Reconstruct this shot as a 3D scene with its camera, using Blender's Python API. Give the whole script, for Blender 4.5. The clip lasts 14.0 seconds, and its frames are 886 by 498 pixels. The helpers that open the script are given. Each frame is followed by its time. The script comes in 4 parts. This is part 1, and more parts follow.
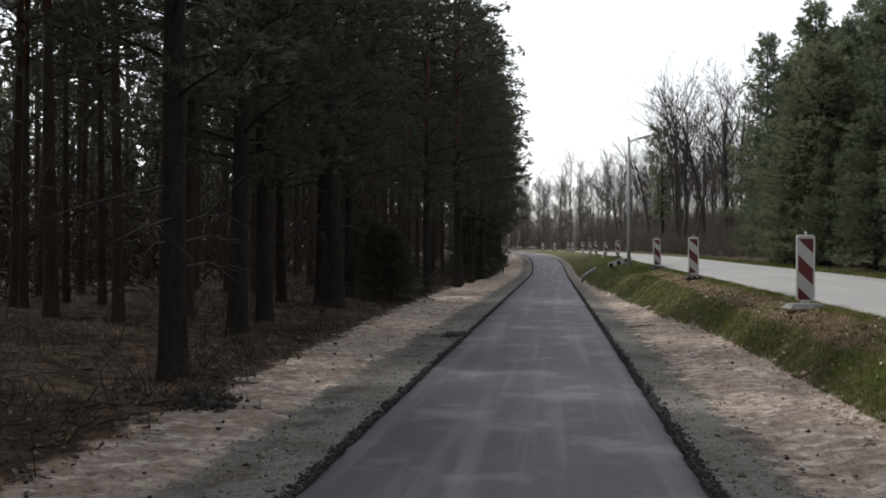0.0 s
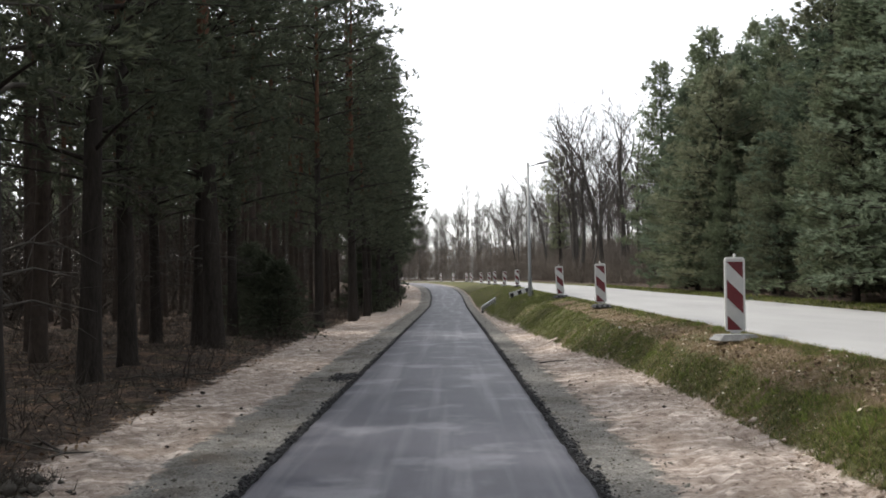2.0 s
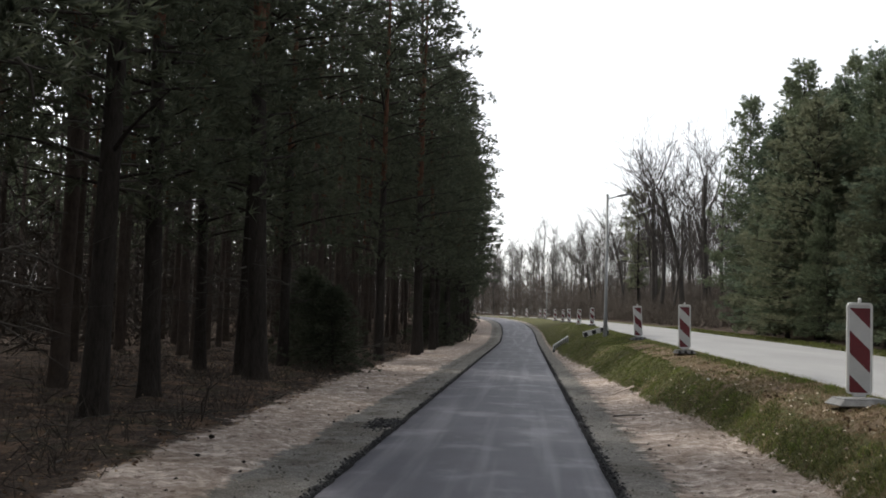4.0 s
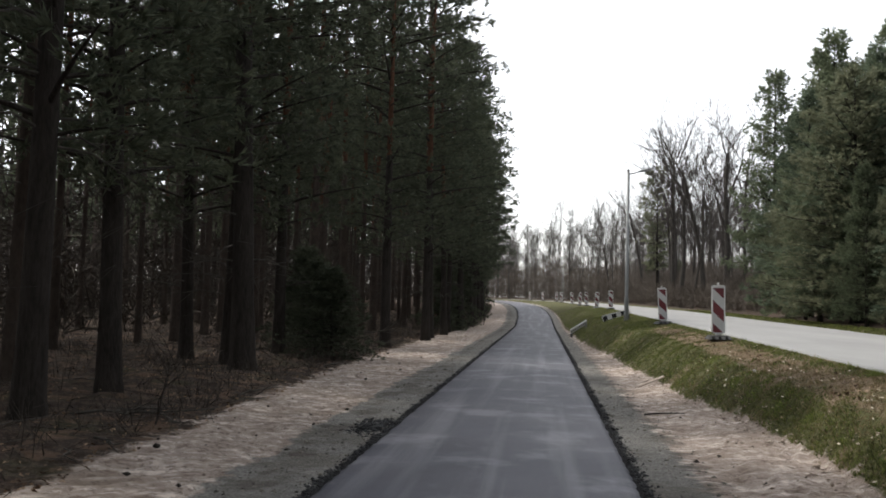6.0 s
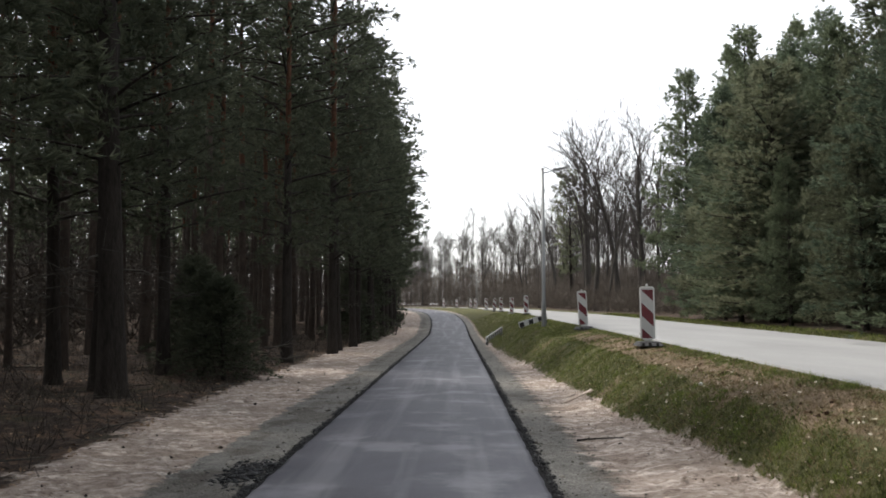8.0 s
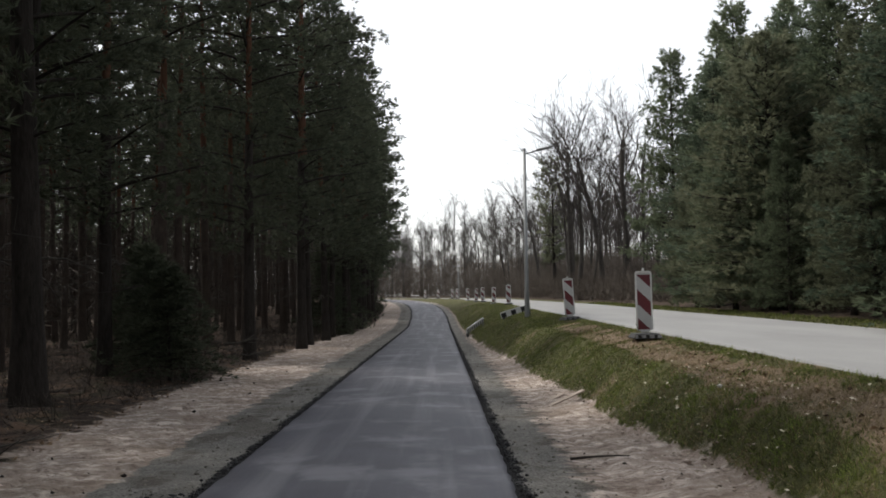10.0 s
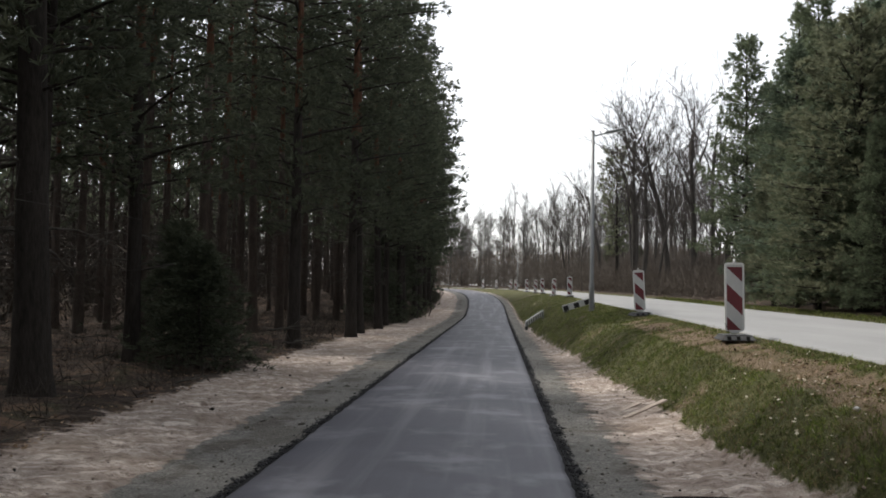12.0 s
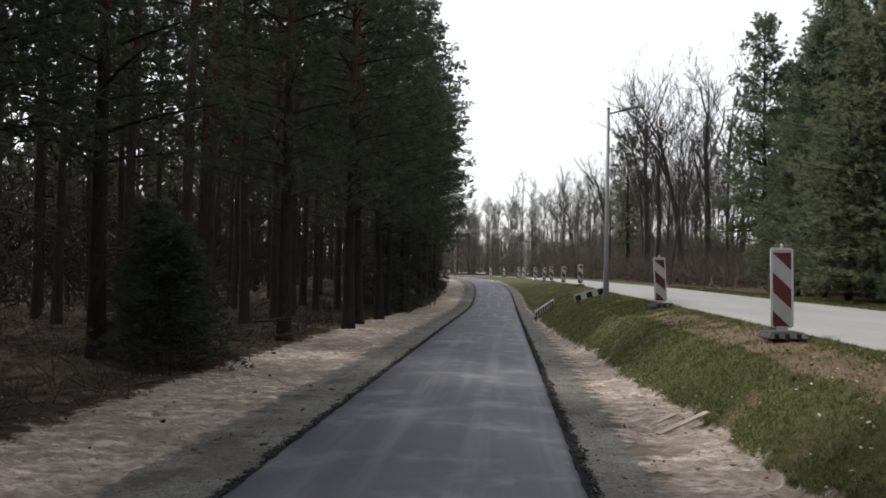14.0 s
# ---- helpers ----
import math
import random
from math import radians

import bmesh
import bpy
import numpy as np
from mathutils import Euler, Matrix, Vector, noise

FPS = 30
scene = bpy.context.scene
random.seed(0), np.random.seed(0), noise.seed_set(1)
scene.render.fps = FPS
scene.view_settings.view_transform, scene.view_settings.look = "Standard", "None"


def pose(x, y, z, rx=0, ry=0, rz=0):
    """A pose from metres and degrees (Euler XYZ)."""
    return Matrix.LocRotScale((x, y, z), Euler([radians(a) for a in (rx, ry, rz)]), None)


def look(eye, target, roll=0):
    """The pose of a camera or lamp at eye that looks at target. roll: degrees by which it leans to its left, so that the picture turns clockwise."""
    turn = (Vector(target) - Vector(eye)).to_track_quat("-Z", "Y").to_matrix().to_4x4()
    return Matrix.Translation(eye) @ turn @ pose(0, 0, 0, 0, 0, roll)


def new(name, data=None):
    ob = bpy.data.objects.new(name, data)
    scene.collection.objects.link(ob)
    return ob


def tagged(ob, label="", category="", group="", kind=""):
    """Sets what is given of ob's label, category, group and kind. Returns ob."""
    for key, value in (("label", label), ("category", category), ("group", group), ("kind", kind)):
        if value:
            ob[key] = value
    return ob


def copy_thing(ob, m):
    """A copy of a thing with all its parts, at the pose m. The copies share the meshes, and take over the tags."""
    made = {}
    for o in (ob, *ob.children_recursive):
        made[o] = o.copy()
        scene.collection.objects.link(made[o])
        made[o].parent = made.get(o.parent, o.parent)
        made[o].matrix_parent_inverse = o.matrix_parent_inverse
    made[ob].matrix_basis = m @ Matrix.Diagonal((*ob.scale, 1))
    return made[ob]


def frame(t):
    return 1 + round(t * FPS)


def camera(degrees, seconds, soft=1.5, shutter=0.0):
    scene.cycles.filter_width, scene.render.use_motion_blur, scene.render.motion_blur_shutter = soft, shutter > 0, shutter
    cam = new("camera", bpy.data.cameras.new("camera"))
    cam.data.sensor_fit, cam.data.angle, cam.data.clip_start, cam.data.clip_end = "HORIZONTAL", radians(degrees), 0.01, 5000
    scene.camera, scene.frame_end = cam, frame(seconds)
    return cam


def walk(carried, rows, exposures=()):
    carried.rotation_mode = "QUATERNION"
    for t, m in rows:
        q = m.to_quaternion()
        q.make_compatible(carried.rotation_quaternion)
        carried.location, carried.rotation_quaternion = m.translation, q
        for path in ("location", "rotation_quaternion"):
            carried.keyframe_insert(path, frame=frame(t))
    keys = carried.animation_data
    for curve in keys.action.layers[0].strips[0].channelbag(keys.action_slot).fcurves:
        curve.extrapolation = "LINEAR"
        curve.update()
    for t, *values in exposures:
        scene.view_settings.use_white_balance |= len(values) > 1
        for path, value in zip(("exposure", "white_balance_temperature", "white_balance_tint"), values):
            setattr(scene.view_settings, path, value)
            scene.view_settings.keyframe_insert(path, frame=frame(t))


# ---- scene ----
cam = camera(47.0, 14.0, 1.75)

PATH = [
    (0, (0.293, -0.66, 1.433), (0.078, 1.329, 1.445), 0.1),
    (0.5, (0.232, -0.159, 1.42), (0.124, 1.838, 1.43), 1.6),
    (1, (0.26, 0.379, 1.404), (0.154, 2.376, 1.448), -1.3),
    (1.5, (0.35, 0.785, 1.381), (0.096, 2.768, 1.409), 0.3),
    (2, (0.251, 1.442, 1.419), (0.236, 3.44, 1.492), -0.9),
    (2.5, (0.44, 1.979, 1.429), (0.256, 3.966, 1.573), 0.7),
    (2.7, (0.436, 2.192, 1.388), (0.266, 4.182, 1.503), 1.2),
    (4.8, (0.443, 4.669, 1.465), (0.268, 6.656, 1.614), 1.9),
    (5, (0.469, 4.888, 1.445), (0.236, 6.869, 1.587), 1.2),
    (5.5, (0.423, 5.603, 1.447), (0.353, 7.599, 1.548), 0.7),
    (6, (0.435, 6.067, 1.43), (0.24, 8.055, 1.536), 1.4),
    (6.5, (0.401, 6.703, 1.441), (0.298, 8.697, 1.558), -0.2),
    (7, (0.411, 7.271, 1.426), (0.329, 9.268, 1.497), -0.6),
    (7.5, (0.473, 7.811, 1.439), (0.36, 9.805, 1.541), 1.2),
    (7.7, (0.453, 8.029, 1.462), (0.43, 10.025, 1.586), -0.2),
    (9.8, (0.654, 10.406, 1.426), (0.588, 12.401, 1.538), 0.9),
    (10, (0.648, 10.648, 1.448), (0.657, 12.645, 1.554), -0.8),
    (10.5, (0.661, 11.237, 1.46), (0.602, 13.234, 1.547), -0.2),
    (11, (0.614, 11.689, 1.45), (0.538, 13.686, 1.539), 1.0),
    (11.5, (0.631, 12.258, 1.442), (0.582, 14.256, 1.527), -1.0),
    (12, (0.637, 12.76, 1.434), (0.53, 14.755, 1.52), 0.9),
    (12.5, (0.587, 13.283, 1.462), (0.584, 15.281, 1.557), -1.5),
    (13, (0.625, 13.771, 1.429), (0.481, 15.765, 1.508), 0.6),
    (13.5, (0.592, 14.386, 1.442), (0.63, 16.384, 1.514), -1.2),
    (14, (0.636, 14.884, 1.457), (0.514, 16.88, 1.519), 1.0),
]
walk(cam, [(t, look(eye, target, roll)) for t, eye, target, roll in PATH],
     [(0, 0.56), (0.5, 0.95), (1, 0.9), (1.5, 1.03), (2, 1.22), (2.5, 0.94), (5, 0.71), (5.5, 0.94), (6, 0.94), (6.5, 1.16), (7, 0.98), (7.5, 1.07), (10, 0.6), (10.5, 0.53), (11, 0.7), (11.5, 0.78), (12, 0.82), (12.5, 0.83), (13, 0.76), (13.5, 0.88), (14, 0.72)])

# ---- light ----
world = bpy.data.worlds.new("sky")
scene.world = world
world.use_nodes = True
wn, wl = world.node_tree.nodes, world.node_tree.links
sky = wn.new("ShaderNodeTexSky")
sky.sky_type, sky.sun_disc = "NISHITA", False
SUN_EL, SUN_DIR = radians(55), (-0.80, 0.60)
sky.sun_elevation, sky.sun_rotation = SUN_EL, math.atan2(SUN_DIR[0], SUN_DIR[1])
sky.air_density, sky.dust_density, sky.ozone_density = 1.0, 1.5, 0.6
pale = wn.new("ShaderNodeHueSaturation")
pale.inputs["Saturation"].default_value = 0.2
wl.new(sky.outputs[0], pale.inputs["Color"])
wl.new(pale.outputs[0], wn["Background"].inputs["Color"])
wn["Background"].inputs["Strength"].default_value = 0.15

sun_data = bpy.data.lights.new("sun", "SUN")
sun_data.energy, sun_data.angle, sun_data.color = 1.7, radians(3), (1.0, 0.95, 0.88)
sun = new("sun", sun_data)
sun.matrix_world = look((SUN_DIR[0] * 60, SUN_DIR[1] * 60, 60 * math.tan(SUN_EL)), (0, 0, 0))


# ---- materials ----
def material(name, rough=0.8, metal=0.0, spec=0.3):
    m = bpy.data.materials.new(name)
    m.use_nodes = True
    p = m.node_tree.nodes["Principled BSDF"]
    p.inputs["Roughness"].default_value, p.inputs["Metallic"].default_value = rough, metal
    p.inputs["Specular IOR Level"].default_value = spec
    return m, m.node_tree.nodes, m.node_tree.links, p


def link(links, a, b):
    links.new(a, b)


def value(nodes, links, op, a, b=None, clamp=False):
    """A math node; a and b are sockets or numbers."""
    n = nodes.new("ShaderNodeMath")
    n.operation, n.use_clamp = op, clamp
    for i, v in enumerate((a, b)):
        if v is None:
            continue
        if isinstance(v, (int, float)):
            n.inputs[i].default_value = v
        else:
            links.new(v, n.inputs[i])
    return n.outputs[0]


def place(nodes, links, stretch=(1, 1, 1)):
    geo = nodes.new("ShaderNodeNewGeometry")
    mapping = nodes.new("ShaderNodeMapping")
    mapping.inputs["Scale"].default_value = stretch
    links.new(geo.outputs["Position"], mapping.inputs["Vector"])
    return mapping.outputs[0]


def grain(nodes, links, scale, detail=4, rough=0.6, stretch=(1, 1, 1), local=False):
    n = nodes.new("ShaderNodeTexNoise")
    n.inputs["Scale"].default_value, n.inputs["Detail"].default_value, n.inputs["Roughness"].default_value = scale, detail, rough
    if local:
        co = nodes.new("ShaderNodeTexCoord")
        mp = nodes.new("ShaderNodeMapping")
        mp.inputs["Scale"].default_value = stretch
        links.new(co.outputs["Object"], mp.inputs["Vector"])
        links.new(mp.outputs[0], n.inputs["Vector"])
    else:
        links.new(place(nodes, links, stretch), n.inputs["Vector"])
    return n.outputs["Fac"]


def ramp(nodes, links, fac, *stops):
    n = nodes.new("ShaderNodeValToRGB")
    e = n.color_ramp.elements
    while len(e) < len(stops):
        e.new(0.5)
    for el, (pos, col) in zip(e, stops):
        el.position, el.color = pos, (*col, 1)
    links.new(fac, n.inputs[0])
    return n.outputs[0]


def mix(nodes, links, fac, a, b, mode="MIX"):
    n = nodes.new("ShaderNodeMix")
    n.data_type, n.blend_type = "RGBA", mode
    for i, v in ((0, fac), (6, a), (7, b)):
        if isinstance(v, (int, float)):
            n.inputs[i].default_value = v
        elif isinstance(v, tuple):
            n.inputs[i].default_value = (*v, 1)
        else:
            links.new(v, n.inputs[i])
    return n.outputs[2]


def bump(nodes, links, p, height, strength=0.4, distance=0.02):
    n = nodes.new("ShaderNodeBump")
    n.inputs["Strength"].default_value, n.inputs["Distance"].default_value = strength, distance
    links.new(height, n.inputs["Height"])
    links.new(n.outputs[0], p.inputs["Normal"])


def surface(name, dark, light, scale=8, rough=0.8, metal=0.0, spec=0.3, fine=60, relief=0.3, distance=0.01, stretch=(1, 1, 1), local=True, island=0.0, per_object=0.0):
    """A two-scale procedural surface between two colours."""
    m, n, l, p = material(name, rough, metal, spec)
    big, small = grain(n, l, scale, 5, 0.6, stretch, local), grain(n, l, fine, 3, 0.6, stretch, local)
    both = value(n, l, "ADD", value(n, l, "MULTIPLY", big, 0.6), value(n, l, "MULTIPLY", small, 0.4))
    if island:
        geo = n.new("ShaderNodeNewGeometry")
        both = value(n, l, "ADD", both, value(n, l, "MULTIPLY", value(n, l, "SUBTRACT", geo.outputs["Random Per Island"], 0.5), island))
    if per_object:
        info = n.new("ShaderNodeObjectInfo")
        both = value(n, l, "ADD", both, value(n, l, "MULTIPLY", value(n, l, "SUBTRACT", info.outputs["Random"], 0.5), per_object))
    col = ramp(n, l, both, (0.3, dark), (0.7, light))
    l.new(col, p.inputs["Base Color"])
    if relief:
        bump(n, l, p, both, relief, distance)
    return m


def step(n, l, v, lo, hi):
    m = n.new("ShaderNodeMapRange")
    m.interpolation_type = "SMOOTHSTEP"
    m.inputs["From Min"].default_value, m.inputs["From Max"].default_value = lo, hi
    l.new(v, m.inputs["Value"])
    return m.outputs[0]


def attribute(n, name):
    a = n.new("ShaderNodeAttribute")
    a.attribute_name = name
    return a.outputs["Fac"]


def ground_material():
    m, n, l, p = material("ground", 0.95, 0, 0.15)
    lat, dg, dl, dry_here = attribute(n, "lateral"), attribute(n, "into_grass"), attribute(n, "into_litter"), attribute(n, "dryness")
    edge = value(n, l, "SUBTRACT", grain(n, l, 2.2, 6, 0.65), 0.5)
    fine = grain(n, l, 38, 5, 0.7)
    mid = grain(n, l, 7, 6, 0.65)
    wide = grain(n, l, 0.8, 4, 0.6)
    streak = grain(n, l, 3.4, 5, 0.65, (0.6, 1.7, 1))
    sand = ramp(n, l, value(n, l, "ADD", value(n, l, "MULTIPLY", mid, 0.4), value(n, l, "MULTIPLY", streak, 0.6)),
                (0.32, (0.16, 0.122, 0.098)), (0.43, (0.33, 0.265, 0.222)), (0.52, (0.47, 0.395, 0.342)), (0.60, (0.74, 0.655, 0.585)))
    sand = mix(n, l, value(n, l, "MULTIPLY", step(n, l, wide, 0.48, 0.62), 0.5), sand, (0.30, 0.235, 0.185))
    sand = mix(n, l, value(n, l, "MULTIPLY", step(n, l, fine, 0.62, 0.70), 0.5), sand, (0.13, 0.10, 0.08))
    crumbly = grain(n, l, 13, 7, 0.75, (0.8, 1.25, 1))
    sand = mix(n, l, value(n, l, "MULTIPLY", step(n, l, crumbly, 0.53, 0.60), 0.72), sand, (0.175, 0.132, 0.105))
    stones = n.new("ShaderNodeTexVoronoi")
    stones.inputs["Scale"].default_value = 42
    l.new(place(n, l), stones.inputs["Vector"])
    gravel = ramp(n, l, value(n, l, "ADD", value(n, l, "MULTIPLY", stones.outputs["Distance"], 0.5), value(n, l, "MULTIPLY", mid, 0.6)),
                  (0.28, (0.095, 0.09, 0.082)), (0.5, (0.185, 0.178, 0.163)), (0.75, (0.29, 0.28, 0.255)))
    gravel = mix(n, l, value(n, l, "MULTIPLY", step(n, l, wide, 0.50, 0.62), 0.45), gravel, (0.10, 0.085, 0.068))
    crumbs = ramp(n, l, stones.outputs["Distance"], (0.1, (0.05, 0.05, 0.05)), (0.6, (0.012, 0.012, 0.013)))
    litter = ramp(n, l, value(n, l, "ADD", value(n, l, "MULTIPLY", mid, 0.5), value(n, l, "MULTIPLY", fine, 0.5)),
                  (0.34, (0.020, 0.016, 0.013)), (0.5, (0.050, 0.037, 0.029)), (0.66, (0.135, 0.100, 0.076)))
    litter = mix(n, l, value(n, l, "MULTIPLY", step(n, l, wide, 0.54, 0.68), 0.3), litter, (0.055, 0.065, 0.025))
    litter = mix(n, l, value(n, l, "MULTIPLY", step(n, l, grain(n, l, 1.7, 6, 0.65), 0.52, 0.60), 0.55), litter, (0.165, 0.108, 0.074))
    turf = ramp(n, l, value(n, l, "ADD", value(n, l, "MULTIPLY", mid, 0.6), value(n, l, "MULTIPLY", fine, 0.4)),
                (0.32, (0.034, 0.036, 0.015)), (0.5, (0.080, 0.082, 0.032)), (0.68, (0.16, 0.145, 0.065)))
    dry = ramp(n, l, fine, (0.35, (0.125, 0.088, 0.058)), (0.65, (0.27, 0.20, 0.138)))
    turf = mix(n, l, value(n, l, "MULTIPLY", step(n, l, value(n, l, "ADD", grain(n, l, 1.1, 5, 0.6), value(n, l, "MULTIPLY", dry_here, 0.24)), 0.56, 0.70), 0.9), turf, dry)
    side = value(n, l, "ABSOLUTE", lat)
    in_gravel = step(n, l, value(n, l, "SUBTRACT", value(n, l, "ADD", value(n, l, "ADD", 1.82, value(n, l, "MULTIPLY", value(n, l, "LESS_THAN", lat, 0.0), 0.32)), value(n, l, "MULTIPLY", edge, 0.8)), side), -0.05, 0.05)
    in_crumbs = step(n, l, value(n, l, "SUBTRACT", value(n, l, "ADD", 1.335, value(n, l, "MULTIPLY", edge, 0.42)), side), -0.03, 0.03)
    in_grass = step(n, l, value(n, l, "ADD", dg, value(n, l, "MULTIPLY", edge, 0.5)), -0.04, 0.05)
    in_litter = step(n, l, value(n, l, "ADD", dl, value(n, l, "MULTIPLY", edge, 1.2)), -0.1, 0.12)
    col = mix(n, l, in_gravel, sand, gravel)
    soil = step(n, l, value(n, l, "ADD", value(n, l, "MULTIPLY", value(n, l, "ABSOLUTE", value(n, l, "SUBTRACT", side, 1.85)), -0.55), grain(n, l, 1.1, 6, 0.65)), 0.44, 0.56)
    col = mix(n, l, value(n, l, "MULTIPLY", soil, 0.62), col, (0.085, 0.068, 0.055))
    col = mix(n, l, in_crumbs, col, crumbs)
    col = mix(n, l, in_grass, col, turf)
    col = mix(n, l, in_litter, col, litter)
    l.new(col, p.inputs["Base Color"])
    bump(n, l, p, value(n, l, "ADD", value(n, l, "ADD", mid, value(n, l, "MULTIPLY", crumbly, -0.8)), value(n, l, "MULTIPLY", fine, 0.6)), 0.85, 0.05)
    return m


def asphalt_material():
    m, n, l, p = material("fresh_asphalt", 0.62, 0, 0.35)
    fine, mid = grain(n, l, 130, 3, 0.7), grain(n, l, 1.2, 5, 0.6)
    tracks = grain(n, l, 3.2, 4, 0.55, (1.0, 0.03, 1))
    sun_dapples = grain(n, l, 1.15, 8, 0.62, (0.8, 0.7, 1))
    col = ramp(n, l, value(n, l, "ADD", value(n, l, "MULTIPLY", fine, 0.45), value(n, l, "MULTIPLY", mid, 0.55)),
               (0.3, (0.037, 0.037, 0.047)), (0.7, (0.074, 0.074, 0.093)))
    col = mix(n, l, value(n, l, "MULTIPLY", step(n, l, tracks, 0.47, 0.68), 0.62), col, (0.155, 0.155, 0.170))
    # Pale patches painted into the colour for sun dapples on the asphalt.
    col = mix(n, l, value(n, l, "MULTIPLY", step(n, l, sun_dapples, 0.50, 0.66), 0.55), col, (0.215, 0.214, 0.235))
    l.new(col, p.inputs["Base Color"])
    bump(n, l, p, fine, 0.35, 0.004)
    return m


def foliage(name, dark, light, scale, fine, island, per_object=0.0, glow=0.4, rough=0.75):
    """A thin-leaved surface that lets part of the light through."""
    m = surface(name, dark, light, scale, rough, 0, 0.2, fine, 0, 0, (1, 1, 1), True, island, per_object)
    n, l = m.node_tree.nodes, m.node_tree.links
    p, out = n["Principled BSDF"], n["Material Output"]
    thin, both = n.new("ShaderNodeBsdfTranslucent"), n.new("ShaderNodeMixShader")
    l.new(p.inputs["Base Color"].links[0].from_socket, thin.inputs["Color"])
    both.inputs[0].default_value = glow
    l.new(p.outputs[0], both.inputs[1])
    l.new(thin.outputs[0], both.inputs[2])
    l.new(both.outputs[0], out.inputs["Surface"])
    return m


M_GROUND = ground_material()
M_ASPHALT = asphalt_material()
M_ROAD = surface("worn_road_asphalt", (0.235, 0.234, 0.230), (0.33, 0.328, 0.322), 0.7, 0.8, 0, 0.3, 90, 0.2, 0.004, (1, 0.35, 1), False)
M_BARK = surface("pine_bark", (0.017, 0.015, 0.013), (0.060, 0.051, 0.045), 9, 0.95, 0, 0.1, 34, 0.9, 0.04, (1, 1, 0.25))
M_BARK_RED = surface("upper_pine_bark", (0.055, 0.028, 0.018), (0.16, 0.085, 0.055), 9, 0.95, 0, 0.1, 34, 0.7, 0.03, (1, 1, 0.3))
# Paler copy of the pine bark: haze inside the wood painted into its colour.
M_HAZED_BARK = surface("hazed_inner_bark", (0.034, 0.028, 0.024), (0.100, 0.078, 0.066), 4, 0.95, 0, 0.1, 20, 0, 0.03, (1, 1, 0.4), True, 0.5)
M_BARE = surface("grey_bark", (0.038, 0.034, 0.031), (0.115, 0.104, 0.094), 5, 0.95, 0, 0.1, 26, 0.6, 0.03, (1, 1, 0.35))
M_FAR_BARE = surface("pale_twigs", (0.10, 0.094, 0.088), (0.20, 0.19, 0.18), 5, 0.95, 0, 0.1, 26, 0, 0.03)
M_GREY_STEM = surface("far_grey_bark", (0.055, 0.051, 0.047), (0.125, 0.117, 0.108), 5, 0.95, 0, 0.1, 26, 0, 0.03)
M_DEAD = surface("dead_wood", (0.036, 0.033, 0.029), (0.125, 0.114, 0.10), 6, 0.9, 0, 0.15, 40, 0.4, 0.01)
M_PINE = foliage("pine_needles", (0.048, 0.058, 0.040), (0.125, 0.140, 0.092), 0.8, 6, 0.25)
M_SPRUCE = foliage("spruce_needles", (0.076, 0.097, 0.058), (0.204, 0.234, 0.146), 0.6, 5, 0.3, 0.35, 0.5)
M_BLUE = foliage("blue_green_needles", (0.067, 0.091, 0.061), (0.180, 0.218, 0.148), 0.6, 5, 0.3, 0.3, 0.5)
M_OLIVE = foliage("olive_needles", (0.084, 0.095, 0.058), (0.198, 0.208, 0.134), 0.6, 5, 0.3, 0.35, 0.5)
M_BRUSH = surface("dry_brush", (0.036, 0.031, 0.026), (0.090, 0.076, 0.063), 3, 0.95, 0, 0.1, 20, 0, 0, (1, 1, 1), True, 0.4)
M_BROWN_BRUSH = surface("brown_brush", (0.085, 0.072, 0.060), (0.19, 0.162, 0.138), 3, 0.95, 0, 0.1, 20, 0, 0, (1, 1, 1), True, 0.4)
M_GRASS = foliage("grass_blades", (0.036, 0.048, 0.015), (0.225, 0.250, 0.078), 1.1, 5, 0.45)
M_FRESH = foliage("fresh_grass", (0.050, 0.075, 0.018), (0.26, 0.32, 0.085), 1.4, 5, 0.4)
M_HAY = foliage("dry_grass", (0.14, 0.108, 0.062), (0.34, 0.275, 0.165), 2, 9, 0.5)
M_LEAF = surface("fallen_leaves", (0.07, 0.042, 0.026), (0.33, 0.235, 0.155), 3, 0.8, 0, 0.2, 12, 0, 0, (1, 1, 1), True, 1.2)
M_PALE = surface("pale_leaves", (0.24, 0.19, 0.12), (0.62, 0.56, 0.44), 3, 0.8, 0, 0.2, 12, 0, 0, (1, 1, 1), True, 0.8)
M_CRUMB = surface("asphalt_crumbs", (0.010, 0.010, 0.011), (0.060, 0.060, 0.062), 6, 0.8, 0, 0.3, 60, 0, 0, (1, 1, 1), True, 0.5)
M_STONE = surface("pebbles", (0.09, 0.082, 0.070), (0.26, 0.24, 0.205), 6, 0.85, 0, 0.3, 60, 0, 0, (1, 1, 1), True, 0.7)
M_SOIL = surface("sand_clods", (0.24, 0.19, 0.15), (0.56, 0.47, 0.40), 6, 0.95, 0, 0.1, 50, 0.4, 0.01, (1, 1, 1), True, 0.5)
M_STEEL = surface("galvanised_steel", (0.17, 0.175, 0.175), (0.28, 0.285, 0.285), 3, 0.5, 0.4, 0.5, 40, 0.1, 0.002, (1, 1, 0.3))
M_WHITE = surface("white_plastic", (0.56, 0.56, 0.55), (0.74, 0.74, 0.72), 5, 0.5, 0, 0.4, 50, 0.05, 0.001, per_object=0.2)
M_SHEET = surface("reflective_white", (0.44, 0.44, 0.44), (0.58, 0.58, 0.57), 5, 0.45, 0, 0.5, 70, 0.03, 0.001, per_object=0.2)
